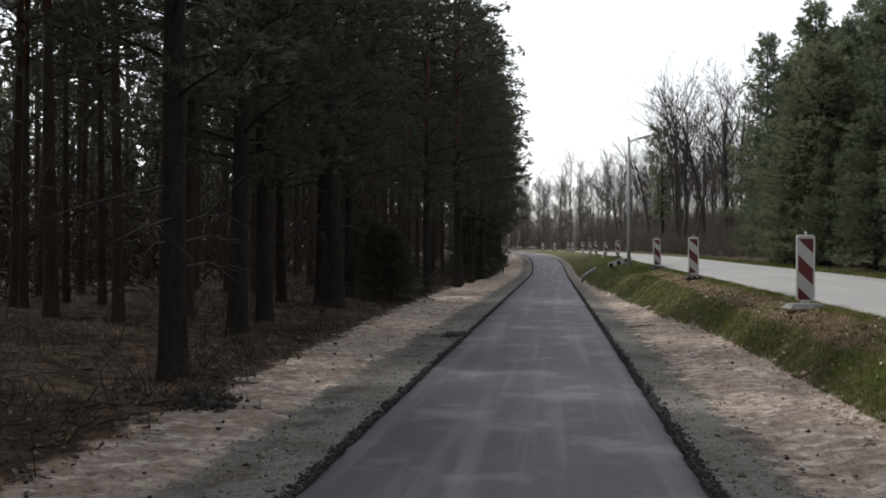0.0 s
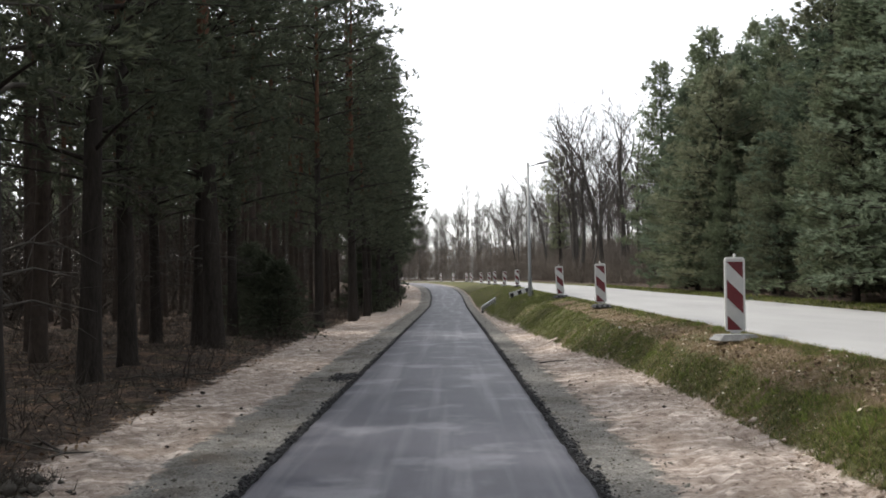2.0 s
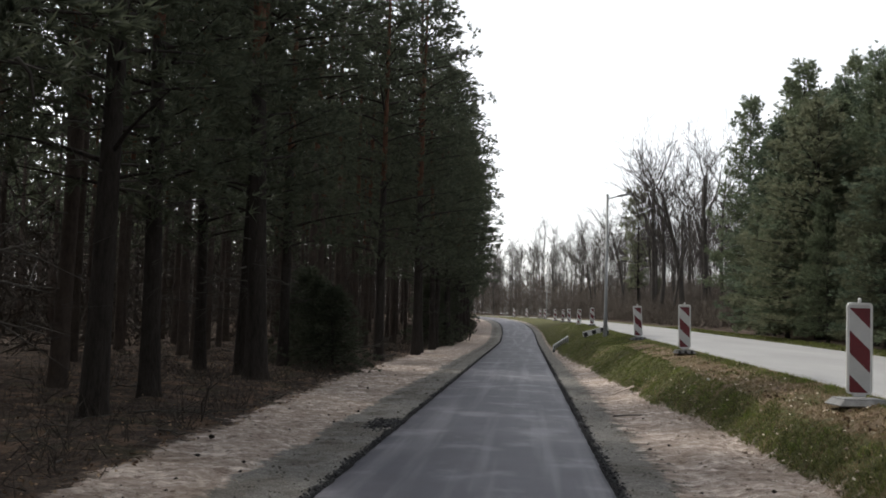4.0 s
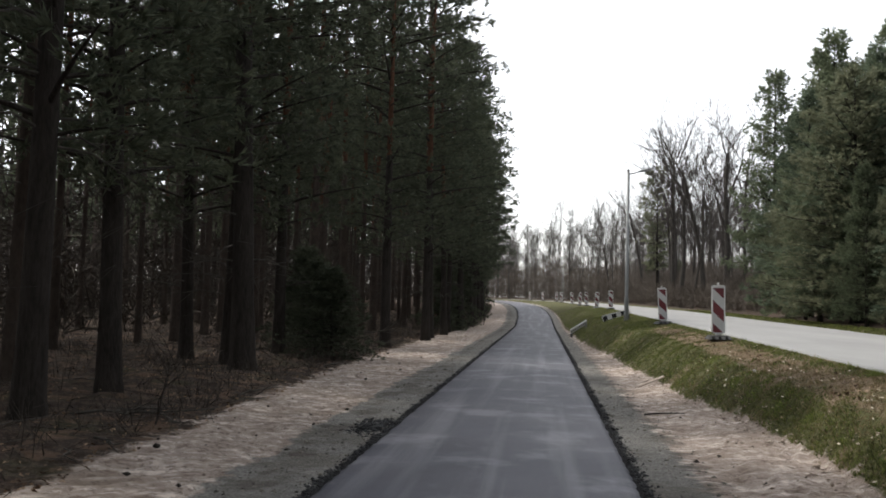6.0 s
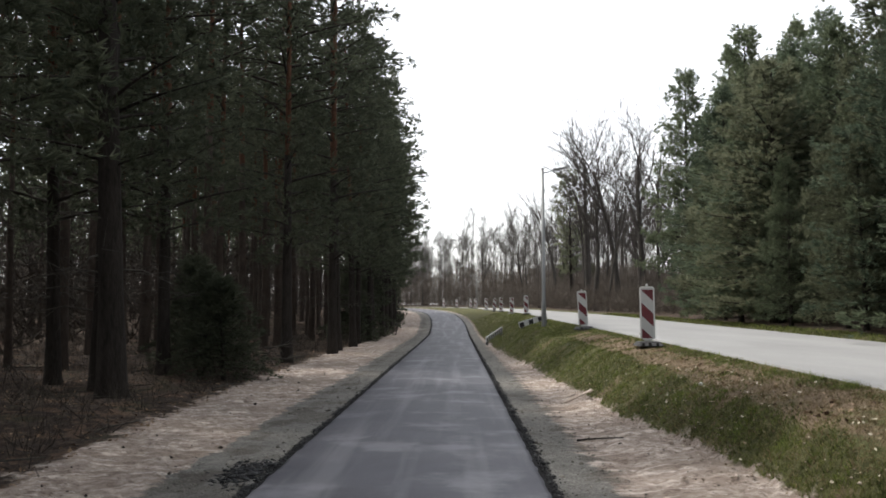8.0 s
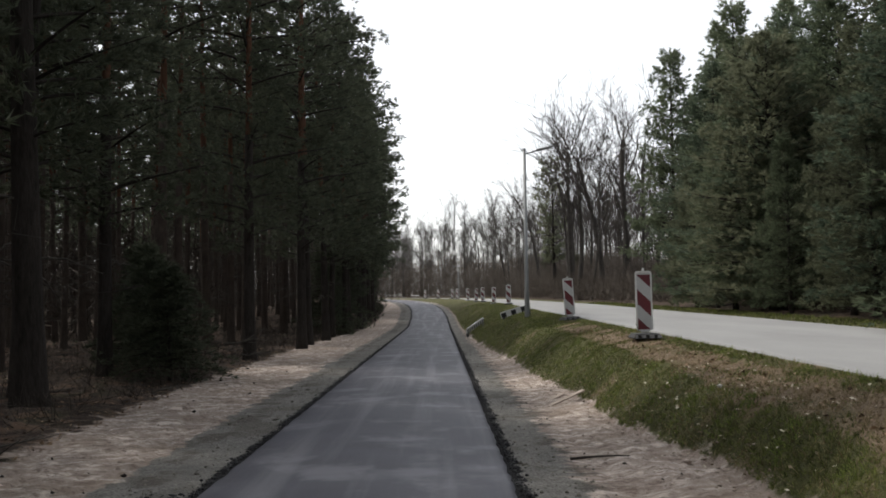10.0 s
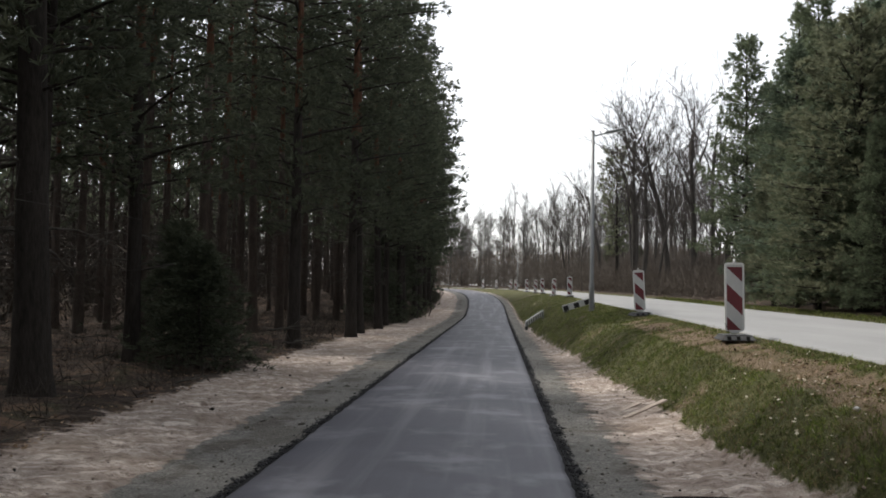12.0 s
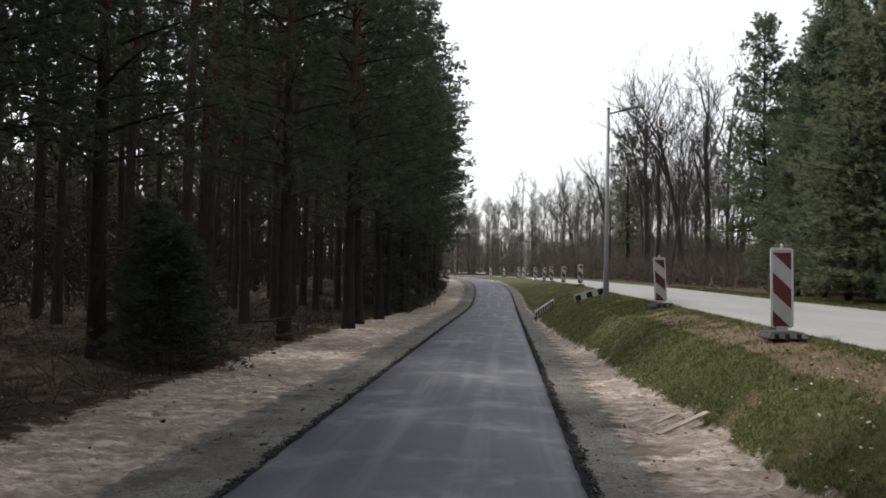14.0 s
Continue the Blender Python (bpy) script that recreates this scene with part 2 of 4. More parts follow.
M_RED = surface("reflective_red", (0.085, 0.008, 0.013), (0.15, 0.013, 0.02), 5, 0.45, 0, 0.5, 70, 0.03, 0.001, per_object=0.2)
M_RUBBER = surface("recycled_rubber", (0.06, 0.06, 0.06), (0.25, 0.25, 0.245), 7, 0.85, 0, 0.2, 80, 0.3, 0.004, per_object=0.5)
M_BLACK = surface("black_plastic", (0.012, 0.012, 0.012), (0.03, 0.03, 0.03), 7, 0.6, 0, 0.3, 80, 0.1, 0.002)
M_GLASS = surface("lamp_cover", (0.30, 0.31, 0.31), (0.42, 0.43, 0.43), 7, 0.25, 0, 0.5, 80, 0, 0)


# ---- building helpers ----
def mesh_object(name, verts, faces, mat, parent=None, smooth=False):
    """verts: (n, 3) array; faces: list of tuples or an (m, k) array."""
    me = bpy.data.meshes.new(name)
    if isinstance(faces, np.ndarray):
        k = faces.shape[1]
        me.vertices.add(len(verts)), me.loops.add(faces.size), me.polygons.add(len(faces))
        me.vertices.foreach_set("co", np.asarray(verts, dtype=np.float32).ravel())
        me.loops.foreach_set("vertex_index", faces.astype(np.int32).ravel())
        me.polygons.foreach_set("loop_start", np.arange(0, faces.size, k, dtype=np.int32))
        me.update(calc_edges=True)
    else:
        me.from_pydata([tuple(v) for v in verts], [], faces)
    for some in (mat if isinstance(mat, list) else [mat]):
        me.materials.append(some)
    if smooth:
        me.polygons.foreach_set("use_smooth", np.ones(len(me.polygons), dtype=bool))
    ob = new(name, me)
    ob.parent = parent
    return ob


def part(name, bm, mat, parent, label="", smooth=False):
    me = bpy.data.meshes.new(name)
    bm.to_mesh(me)
    bm.free()
    me.materials.append(mat)
    if smooth:
        me.polygons.foreach_set("use_smooth", np.ones(len(me.polygons), dtype=bool))
    ob = new(name, me)
    ob.parent = parent
    return tagged(ob, label)


def empty(name, m):
    ob = new(name)
    ob.matrix_basis = m
    return ob


def box(bm, lo, hi, bevel=0.0):
    ret = bmesh.ops.create_cube(bm, size=1)
    c, s = [(a + b) / 2 for a, b in zip(lo, hi)], [b - a for a, b in zip(lo, hi)]
    bmesh.ops.transform(bm, matrix=Matrix.Translation(c) @ Matrix.Diagonal((*s, 1)), verts=ret["verts"])
    if bevel:
        edges = list({e for v in ret["verts"] for e in v.link_edges})
        bmesh.ops.bevel(bm, geom=edges, offset=bevel, segments=2, affect="EDGES", profile=0.5)


class Tubes:
    """Collects tapered tubes into one mesh."""

    def __init__(self):
        self.verts, self.faces = [], []

    def add(self, points, radii, sides):
        points = [Vector(p) for p in points]
        base = len(self.verts)
        for i, (p, r) in enumerate(zip(points, radii)):
            d = (points[min(i + 1, len(points) - 1)] - points[max(i - 1, 0)]).normalized()
            a = d.cross(Vector((0.31, 0.17, 0.93)) if abs(d.z) < 0.9 else Vector((1, 0, 0))).normalized()
            b = d.cross(a)
            for k in range(sides):
                w = 2 * math.pi * k / sides
                self.verts.append(p + float(r) * (math.cos(w) * a + math.sin(w) * b))
        for i in range(len(points) - 1):
            for k in range(sides):
                q, k2 = base + i * sides, (k + 1) % sides
                self.faces.append((q + k, q + k2, q + sides + k2, q + sides + k))
        self.faces.append(tuple(base + (len(points) - 1) * sides + k for k in range(sides)))

    def done(self, name, mat, parent, smooth=True):
        return mesh_object(name, self.verts, self.faces, mat, parent, smooth)


def blades(rng, centres, ways, length, width, count, spread):
    """Thin pointed triangles that fan out from each centre along its way: an (n, 3) vertex array and its faces."""
    c, d = np.repeat(centres, count, 0), np.repeat(ways, count, 0)
    d = d + spread * rng.normal(size=d.shape)
    d /= np.linalg.norm(d, axis=1, keepdims=True) + 1e-9
    side = np.cross(d, rng.normal(size=d.shape))
    side /= np.linalg.norm(side, axis=1, keepdims=True) + 1e-9
    n = len(c)
    ln = length * rng.uniform(0.6, 1.3, (n, 1))
    wd = width * rng.uniform(0.6, 1.3, (n, 1))
    root = c + 0.04 * length * rng.normal(size=c.shape)
    v = np.stack([root - side * wd, root + side * wd, root + d * ln], 1).reshape(-1, 3)
    return v, np.arange(3 * n).reshape(-1, 3)


# ---- the lie of the land ----
def curve(y, xs, ys):
    return np.interp(y, xs, ys)


def centre(y):
    """The path's centre line."""
    return curve(y, [-60, 75, 85, 95, 105, 115, 125, 135, 145, 160, 190, 260, 900], [0, 0, -0.1, -0.4, -0.9, -1.8, -3.2, -5.2, -8, -14, -32, -80, -500])


def road_edge(y):
    return curve(y, [-60, 10, 28, 50, 72, 80, 92, 105, 118, 126, 132, 140, 146, 152, 158, 166, 180, 260, 900],
                 [4.2, 4.5, 4.55, 4.58, 4.85, 4.75, 4.5, 4.1, 3.4, 2.95, 2.35, 1.0, -0.7, -3.0, -6, -11, -21, -74, -490])


def road_height(y):
    return curve(y, [-60, 0, 15.5, 28, 39, 70, 83, 100, 120, 138, 155, 220, 900], [0.0, 0.52, 0.72, 0.88, 1.02, 1.36, 1.48, 1.64, 1.86, 2.04, 2.24, 2.8, 2.8])


def path_height(y):
    return curve(y, [-60, 60, 72, 78, 87, 98, 110, 130, 150, 220, 900], [0, 0, 0.02, 0.2, 0.62, 1.02, 1.38, 1.82, 2.15, 2.75, 2.75])


def grass_edge(y):
    return centre(y) + curve(y, [-60, 9, 12, 16, 19, 21.5, 23, 25, 27, 30, 34.5, 41, 50, 70, 100, 900], [3.0, 3.0, 3.05, 3.12, 3.1, 2.85, 2.7, 2.78, 2.7, 2.48, 2.45, 2.25, 2.05, 1.95, 1.85, 1.85]) \
        + (0.07 * waves(0 * y, y, 41, 2.0) + 0.06 * waves(0 * y, y, 42, 0.7)) * (np.asarray(y) < 60)


def forest_edge(y):
    return centre(y) - curve(y, [-60, 5, 12, 16, 21, 25, 35, 50, 80, 120, 900], [3.1, 3.15, 3.4, 3.5, 3.7, 3.9, 4.15, 4.3, 3.6, 3.6, 3.8])


ROAD_WIDTH, ROAD_FALL = 5.05, 0.09


def waves(x, y, seed, size):
    """Cheap smooth noise in about -1..1 from summed sines."""
    rng = np.random.default_rng(seed)
    out = 0
    for k in range(7):
        a, ph, f = rng.uniform(0, math.pi), rng.uniform(0, 6.28), (0.6 + 0.35 * k) / size
        out = out + np.sin(2 * math.pi * f * (x * math.cos(a) + y * math.sin(a)) + ph) / (1 + 0.4 * k)
    return out / 3


def smooth(v):
    v = np.clip(v, 0, 1)
    return v * v * (3 - 2 * v)


def land(x, y):
    """Height of the open ground."""
    x, y = np.asarray(x, dtype=float), np.asarray(y, dtype=float)
    u, pz, rz, xr, ge = x - centre(y), path_height(y), road_height(y), road_edge(y), grass_edge(y)
    low = pz - 0.03 + 0.012 * waves(x, y, 3, 0.5)
    rough = smooth((np.abs(u) - 1.8) / 0.4)
    pits = np.maximum(waves(x, y, 4, 0.30) * waves(x, y, 14, 0.42), 0) + 0.7 * np.maximum(waves(x, y, 15, 0.19) - 0.25, 0)
    low = low + rough * (0.028 * waves(x, y, 5, 1.3) + 0.010 * waves(x, y, 16, 0.24) - 0.13 * np.minimum(pits, 0.55))
    woods = smooth((forest_edge(y) - x) / 0.9)
    low = low + woods * (0.05 + 0.05 * waves(x, y, 6, 1.1) + 0.10 * waves(x, y, 7, 6.0))
    low = low - 0.2 * np.exp(-((x + 4.9) / 0.9) ** 2 - ((y - 11.7) / 2) ** 2)
    lip = 0.06 * smooth((u - 2.0) / 0.6) * (x < ge + 2)
    crest = np.maximum(xr - curve(y, [8, 20, 33, 40, 48, 55, 75, 100], [0.95, 0.98, 1.15, 1.45, 1.5, 1.3, 1.2, 0.9]) + 0.10 * waves(x, y, 8, 3), ge + 0.4)
    s = np.clip((x - ge + 0.05) / (crest - ge + 0.05), 0, 1)
    flat = np.clip((x - crest) / (xr - crest), 0, 1)
    rise = rz - pz - 0.07
    bank = 0.10 * smooth((x - ge + 0.06) / 0.16) * (1 - s) + rise * (0.83 * (0.5 * s + 0.5 * smooth(s)) + 0.17 * flat) + 0.06 * flat
    turf = smooth((x - ge) / 0.2)
    bank = bank + turf * (0.022 * waves(x, y, 9, 0.5) + 0.05 * waves(x, y, 10, 1.7) * (x < xr - 0.3))
    z = low * (x < ge - 0.06) + (x >= ge - 0.06) * (pz - 0.03 + bank) + lip * (x < ge)
    side = smooth((x - xr + 0.13) / 0.12)
    z = z * (1 - side) + (rz - 0.05) * side
    out = x - xr - ROAD_WIDTH
    z = z - ROAD_FALL * np.clip((x - xr) / ROAD_WIDTH, 0, 1) * (x < 60)
    z = z + (out > 0) * (0.06 * smooth(out / 0.5) + 0.3 * smooth(out / 8) + smooth((out - 0.8) / 1) * 0.08 * waves(x, y, 11, 2.5))
    return z


def dryness(x, y):
    """How worn and dry the turf is: along the crest, in the nearer stretch."""
    r = road_edge(y)
    top = smooth((x - r + 1.15) / 0.25) * (1 - 0.75 * smooth((x - r + 0.38) / 0.15))
    return top * (1 - smooth((y - 30) / 12)) * (x < r + 0.2)


def stations(lo, hi, least, share):
    out = [lo]
    while out[-1] < hi:
        out.append(out[-1] + max(least, share * max(out[-1], 0)))
    return np.array(out)


def build_ground():
    ys = np.r_[np.array([-900, -300, -120, -60]), np.arange(-40, 4, 2.0), stations(4, 160, 0.06, 0.0045), np.array([170, 185, 210, 260, 400, 900, 2500])]
    us = np.r_[np.array([-2500, -900, -300, -120, -60]), np.arange(-40, -8, 1.0), np.arange(-8, -4.6, 0.16), np.arange(-4.6, 4.9, 0.055), np.arange(4.9, 11, 0.3),
               np.arange(11, 40, 1.5), np.array([60, 120, 300, 900, 2500])]
    uu, yy = np.meshgrid(us, ys)
    xx = uu + centre(yy) * (np.abs(uu) < 200)
    zz = land(xx, yy)
    rows, cols = uu.shape
    idx = np.arange(rows * cols).reshape(rows, cols)
    faces = np.stack([idx[:-1, :-1], idx[:-1, 1:], idx[1:, 1:], idx[1:, :-1]], -1).reshape(-1, 4)
    ob = mesh_object("ground", np.stack([xx, yy, zz], -1).reshape(-1, 3), faces, M_GROUND, None, True)
    right = xx - road_edge(yy) - ROAD_WIDTH - 1.1
    for name, v in (("lateral", uu), ("into_grass", np.maximum(xx - grass_edge(yy), -5)), ("into_litter", np.maximum(forest_edge(yy) - xx, right)), ("dryness", dryness(xx, yy))):
        ob.data.attributes.new(name, "FLOAT", "POINT").data.foreach_set("value", v.astype(np.float32).ravel())
    tagged(ob, "sandy forest ground with a grassy bank and brown leaf litter", "ground", kind="structure")


def build_strip(name, ys, left, right, height, thick, mat, label, category, ragged, fall=0.0):
    """A paved slab with its own thickness and slightly uneven edges."""
    rng = np.random.default_rng(5)
    offs = np.r_[0, 0.012, np.linspace(0.03, 0.97, 13), 0.988, 1]
    drop = np.r_[-thick, -0.012, np.zeros(13), -0.012, -thick]
    rows = []
    for y in ys:
        a, b = left(y) + ragged * rng.uniform(-1, 1), right(y) + ragged * rng.uniform(-1, 1)
        x = a + (b - a) * offs
        rows.append(np.stack([x, np.full(17, y), height(y) + drop - fall * offs + 0.02 * (1 - (2 * offs - 1) ** 2)], -1))
    v = np.array(rows)
    idx = np.arange(v.shape[0] * 17).reshape(-1, 17)
    faces = np.stack([idx[:-1, :-1], idx[:-1, 1:], idx[1:, 1:], idx[1:, :-1]], -1).reshape(-1, 4)
    return tagged(mesh_object(name, v.reshape(-1, 3), faces, mat, None, True), label, category, kind="structure")


build_ground()
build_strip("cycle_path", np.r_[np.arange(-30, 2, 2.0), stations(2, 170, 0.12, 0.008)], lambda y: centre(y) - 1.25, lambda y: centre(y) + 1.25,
            lambda y: path_height(y) + 0.0, 0.10, M_ASPHALT, "dark freshly laid asphalt cycle path with dusty tyre tracks and painted-in sun dapples", "path", 0.012)
build_strip("road", np.r_[np.arange(-60, 2, 3.0), stations(2, 240, 0.25, 0.01)], road_edge, lambda y: road_edge(y) + ROAD_WIDTH,
            lambda y: road_height(y) - 0.015, 0.20, M_ROAD, "pale worn asphalt road on a low embankment", "road", 0.02, ROAD_FALL)


# ---- trees ----
def crown_points(rng, height, base, profile, count, per, droop, rise, lift=0.0, fan=0.35):
    """Points and directions of foliage tufts along whorled branches, and the branches' lines."""
    pts, dirs, lines = [], [], []
    for i in range(count):
        f = ((i + rng.uniform(0, 1)) / count) ** 0.9
        h = base + (height - base) * f
        az = i * 2.4 + rng.uniform(-0.5, 0.5)
        reach = profile(f) * rng.uniform(0.5, 1.25)
        out = np.array([math.cos(az), math.sin(az), 0])
        s = np.linspace(0, 1, 5)
        line = np.array([0, 0, h]) + np.outer(s * reach, out) + np.outer(reach * (rise * s - droop * s * s + lift * s ** 3), [0, 0, 1])
        lines.append((line, reach))
        t = 1 - 0.8 * rng.uniform(0, 1, per) ** 1.5
        mid = np.stack([np.interp(t, s, line[:, k]) for k in range(3)], -1)
        cross = np.array([-out[1], out[0], 0])
        wide = fan * reach * (1.1 - t)[:, None] + 0.10
        off = rng.normal(size=(per, 1)) * wide
        mid = mid + off * cross + rng.normal(size=(per, 3)) * np.array([0.09, 0.09, 0.11])
        way = out + np.sign(off) * 0.5 * cross + np.array([0, 0, 0.35]) + 0.3 * rng.normal(size=(per, 3))
        pts.append(mid), dirs.append(way)
    tip = np.array([0, 0, height]) + rng.normal(size=(10, 3)) * [0.10, 0.10, 0.3]
    pts.append(tip), dirs.append(np.tile([0, 0, 1.0], (10, 1)) + 0.5 * rng.normal(size=(10, 3)))
    return np.concatenate(pts), np.concatenate(dirs), lines


def bough_points(rng, height, base, profile, whorls, each, tufts):
    """Tufts gathered into flat sprays, one on the outer part of each bough, in whorls up the trunk."""
    pts, dirs, lines = [], [], []
    for i in range(whorls):
        f = (i + 0.5) / whorls
        turn0 = rng.uniform(0, 6.28)
        for k in range(each):
            g = min(max(f + rng.normal() * 0.55 / whorls, 0), 0.995)
            h = base + (height - base) * g
            az = turn0 + 6.28 * k / each + rng.uniform(-0.4, 0.4)
            reach = profile(g) * rng.uniform(0.55, 1.25)
            out, cross = np.array([math.cos(az), math.sin(az), 0]), np.array([-math.sin(az), math.cos(az), 0])
            rise, sag = rng.uniform(0.12, 0.42) + 0.35 * g, rng.uniform(0.25, 0.55) * (1 - 0.6 * g)
            s = np.linspace(0, 1, 5)
            line = np.array([0, 0, h]) + np.outer(s * reach, out) + np.outer(reach * (rise * s - sag * s * s + 0.16 * s ** 4), [0, 0, 1])
            lines.append((line, reach))
            n = int(tufts * (0.35 + 0.38 * reach))
            t = 1.04 - 0.78 * rng.uniform(0, 1, n) ** 1.25
            mid = np.stack([np.interp(t, s, line[:, j]) for j in range(3)], -1)
            wide = (0.10 + 0.34 * reach * np.sin(np.pi * np.clip(1.12 - t, 0.05, 0.9)))[:, None]
            off = np.clip(rng.normal(size=(n, 1)), -1.8, 1.8) * wide * 0.7
            mid = mid + off * cross + rng.normal(size=(n, 1)) * 0.14 * np.array([0, 0, 1.0]) - 0.10 * np.abs(off) * np.array([0, 0, 1.0])
            way = out + np.sign(off) * 0.7 * cross + np.array([0, 0, 0.42]) + 0.3 * rng.normal(size=(n, 3))
            pts.append(mid), dirs.append(way)
    tip = np.array([0, 0, height]) + rng.normal(size=(14, 3)) * [0.08, 0.08, 0.35]
    pts.append(tip), dirs.append(np.tile([0, 0, 1.0], (14, 1)) + 0.5 * rng.normal(size=(14, 3)))
    return np.concatenate(pts), np.concatenate(dirs), lines


def trunk_line(rng, height, lean, steps=9):
    bend = rng.uniform(-1, 1, 2) * lean
    return [(bend[0] * (k / steps) ** 1.6, bend[1] * (k / steps) ** 1.6, height * k / steps) for k in range(steps + 1)]


def conifer(name, seed, height, girth, base, profile, count, per, droop, rise, lift, blade, needles, label, dead=0, red=True, fan=0.35, blades_each=9, bark=None, boughs=None):
    rng = np.random.default_rng(seed)
    tree = empty(name, pose(0, 0, -50))
    split = 0.42 * height if red else height
    line = trunk_line(rng, height * 0.97, 0.25, 12)
    taper = lambda z: girth * (1 - 0.85 * (z / height)) + 0.35 * girth * math.exp(-z / 0.35)
    low, high = Tubes(), Tubes()
    pts = [(0, 0, -0.25), (0, 0, 0), (0, 0, 0.25)] + [p for p in line if p[2] > 0.5]
    a = [p for p in pts if p[2] <= split]
    low.add(a, [taper(max(p[2], 0)) for p in a], 10)
    low.done("trunk", bark or M_BARK, tree)
    if red:
        b = [a[-1]] + [p for p in pts if p[2] > split]
        high.add(b, [taper(p[2]) * 0.98 for p in b], 8)
        tagged(high.done("upper_trunk", M_BARK_RED, tree), "reddish flaking upper bark")
    if boughs:
        spots, ways, lines = bough_points(rng, height, base, profile, *boughs)
    else:
        spots, ways, lines = crown_points(rng, height, base, profile, count, per, droop, rise, lift, fan)
    limbs = Tubes()
    for ln, reach in lines:
        limbs.add(ln, np.linspace(0.012 + 0.012 * reach, 0.006, 5), 4)
    tagged(limbs.done("branchwork", M_BARK, tree), kind="stuff")
    v, f = blades(rng, spots, ways, blade[0], blade[1], blades_each, 0.55)
    tagged(mesh_object("crown", v, f, needles, tree), kind="stuff")
    for k in range(dead):
        t, h, az = Tubes(), rng.uniform(1.4, base + 1.5), rng.uniform(0, 6.28)
        r, d = rng.uniform(0.6, 1.7), np.array([math.cos(az), math.sin(az), rng.uniform(-0.25, 0.25)])
        p0 = np.array([0, 0, h])
        t.add([p0, p0 + d * r * 0.5 + [0, 0, 0.05], p0 + d * r + [0, 0, -0.12]], [0.022, 0.014, 0.005], 5)
        for s in (0.4, 0.6, 0.8):
            q, e = p0 + d * r * s, d + 0.8 * rng.normal(size=3)
            t.add([q, q + 0.35 * e], [0.008, 0.003], 3)
        t.done("dead_branch", M_DEAD, tree)
    return tagged(tree, label, "tree", "trees", "")


def bare_tree(name, seed, height, girth, forks, label, mat, levels=4, twig=0.011, spread=0.5):
    """A leafless broadleaved tree: upright limbs that fork into fine twigs."""
    rng = np.random.default_rng(seed)
    tree = empty(name, pose(0, 0, -50))
    tr, limbs, tw = Tubes(), [], Tubes()

    def grow(p, d, length, r, level):
        n = 5 if level < 2 else 3
        pts, rad = [p], [r]
        for k in range(n):
            d = d + (0.035 if level == 0 else 0.085) * rng.normal(size=3) + np.array([0, 0, 0.02 if level == 0 else 0.07])
            d = d / np.linalg.norm(d)
            pts.append(pts[-1] + d * length / n)
            rad.append(max(r * (1 - 0.6 * (k + 1) / n), twig))
        if level == 1:
            limbs.append(Tubes())
        (tr if level == 0 else limbs[-1] if level < 3 else tw).add(pts, rad, (9, 6, 4, 3, 3)[level])
        if level >= levels:
            return
        kids = (forks + 1, 4, 4, 3)[level]
        for k in range(kids):
            s = 0.48 + 0.5 * (k + rng.uniform(0.2, 1)) / kids if level == 0 else rng.uniform(0.2, 1.0)
            i = min(int(s * n), n - 1)
            q = pts[i] + (pts[i + 1] - pts[i]) * (s * n - i)
            side = rng.normal(size=3)
            side -= d * (side @ d)
            side /= np.linalg.norm(side)
            e = d * 0.9 + side * spread * (0.72 if level == 0 else 1.0) * rng.uniform(0.7, 1.5)
            grow(q, e / np.linalg.norm(e), length * (rng.uniform(0.30, 0.46) if level == 0 else rng.uniform(0.42, 0.62)), max(rad[i] * rng.uniform(0.34, 0.60), twig), level + 1)

    grow(np.array([0, 0, -0.3]), np.array([0.01, 0.01, 1.0]), height * 0.80, girth, 0)
    top = max(v[2] for v in tw.verts)
    for tubes in (tr, tw, *limbs):
        tubes.verts = [Vector((v[0], v[1], v[2] * height / top)) for v in tubes.verts]
    tr.done("trunk", mat, tree)
    for limb in limbs:
        limb.done("limb", mat, tree)
    tagged(tw.done("twig_work", mat, tree), kind="stuff")
    return tagged(tree, label, "tree", "trees", "")


column = lambda f: 0.75 + 1.75 * math.sin(math.pi * min(1, 0.18 + 0.82 * f)) ** 0.6 if f < 0.82 else 2.3 * (1.04 - f) / 0.22 * 0.8 + 0.2
cone = lambda f: 3.2 * (1 - f ** 1.35) ** 0.85 + 0.3
broad = lambda f: 3.1 * (1 - f ** 1.7) ** 0.75 + 0.25

PINES = [conifer("pine_tree", 10 + k, hgt, g, b, column, 76, 33, 0.25, 0.35, 0.1, (0.22, 0.021), M_PINE, "tall dark pine with a bare lower trunk on the forest edge", 8, blades_each=10)
         for k, (hgt, g, b) in enumerate([(16.5, 0.18, 3.4), (15.5, 0.17, 2.9), (17.2, 0.23, 3.8), (14.6, 0.15, 3.0)])]
INNER = [conifer("pine_tree", 20 + k, hgt, g, b, column, 50, 24, 0.25, 0.35, 0.1, (0.21, 0.020), M_PINE, "slender pine with a high crown inside the dark wood", 6, blades_each=11, bark=M_HAZED_BARK)
         for k, (hgt, g, b) in enumerate([(17.5, 0.15, 7.0), (16.0, 0.12, 6.0), (18.0, 0.17, 8.0)])]
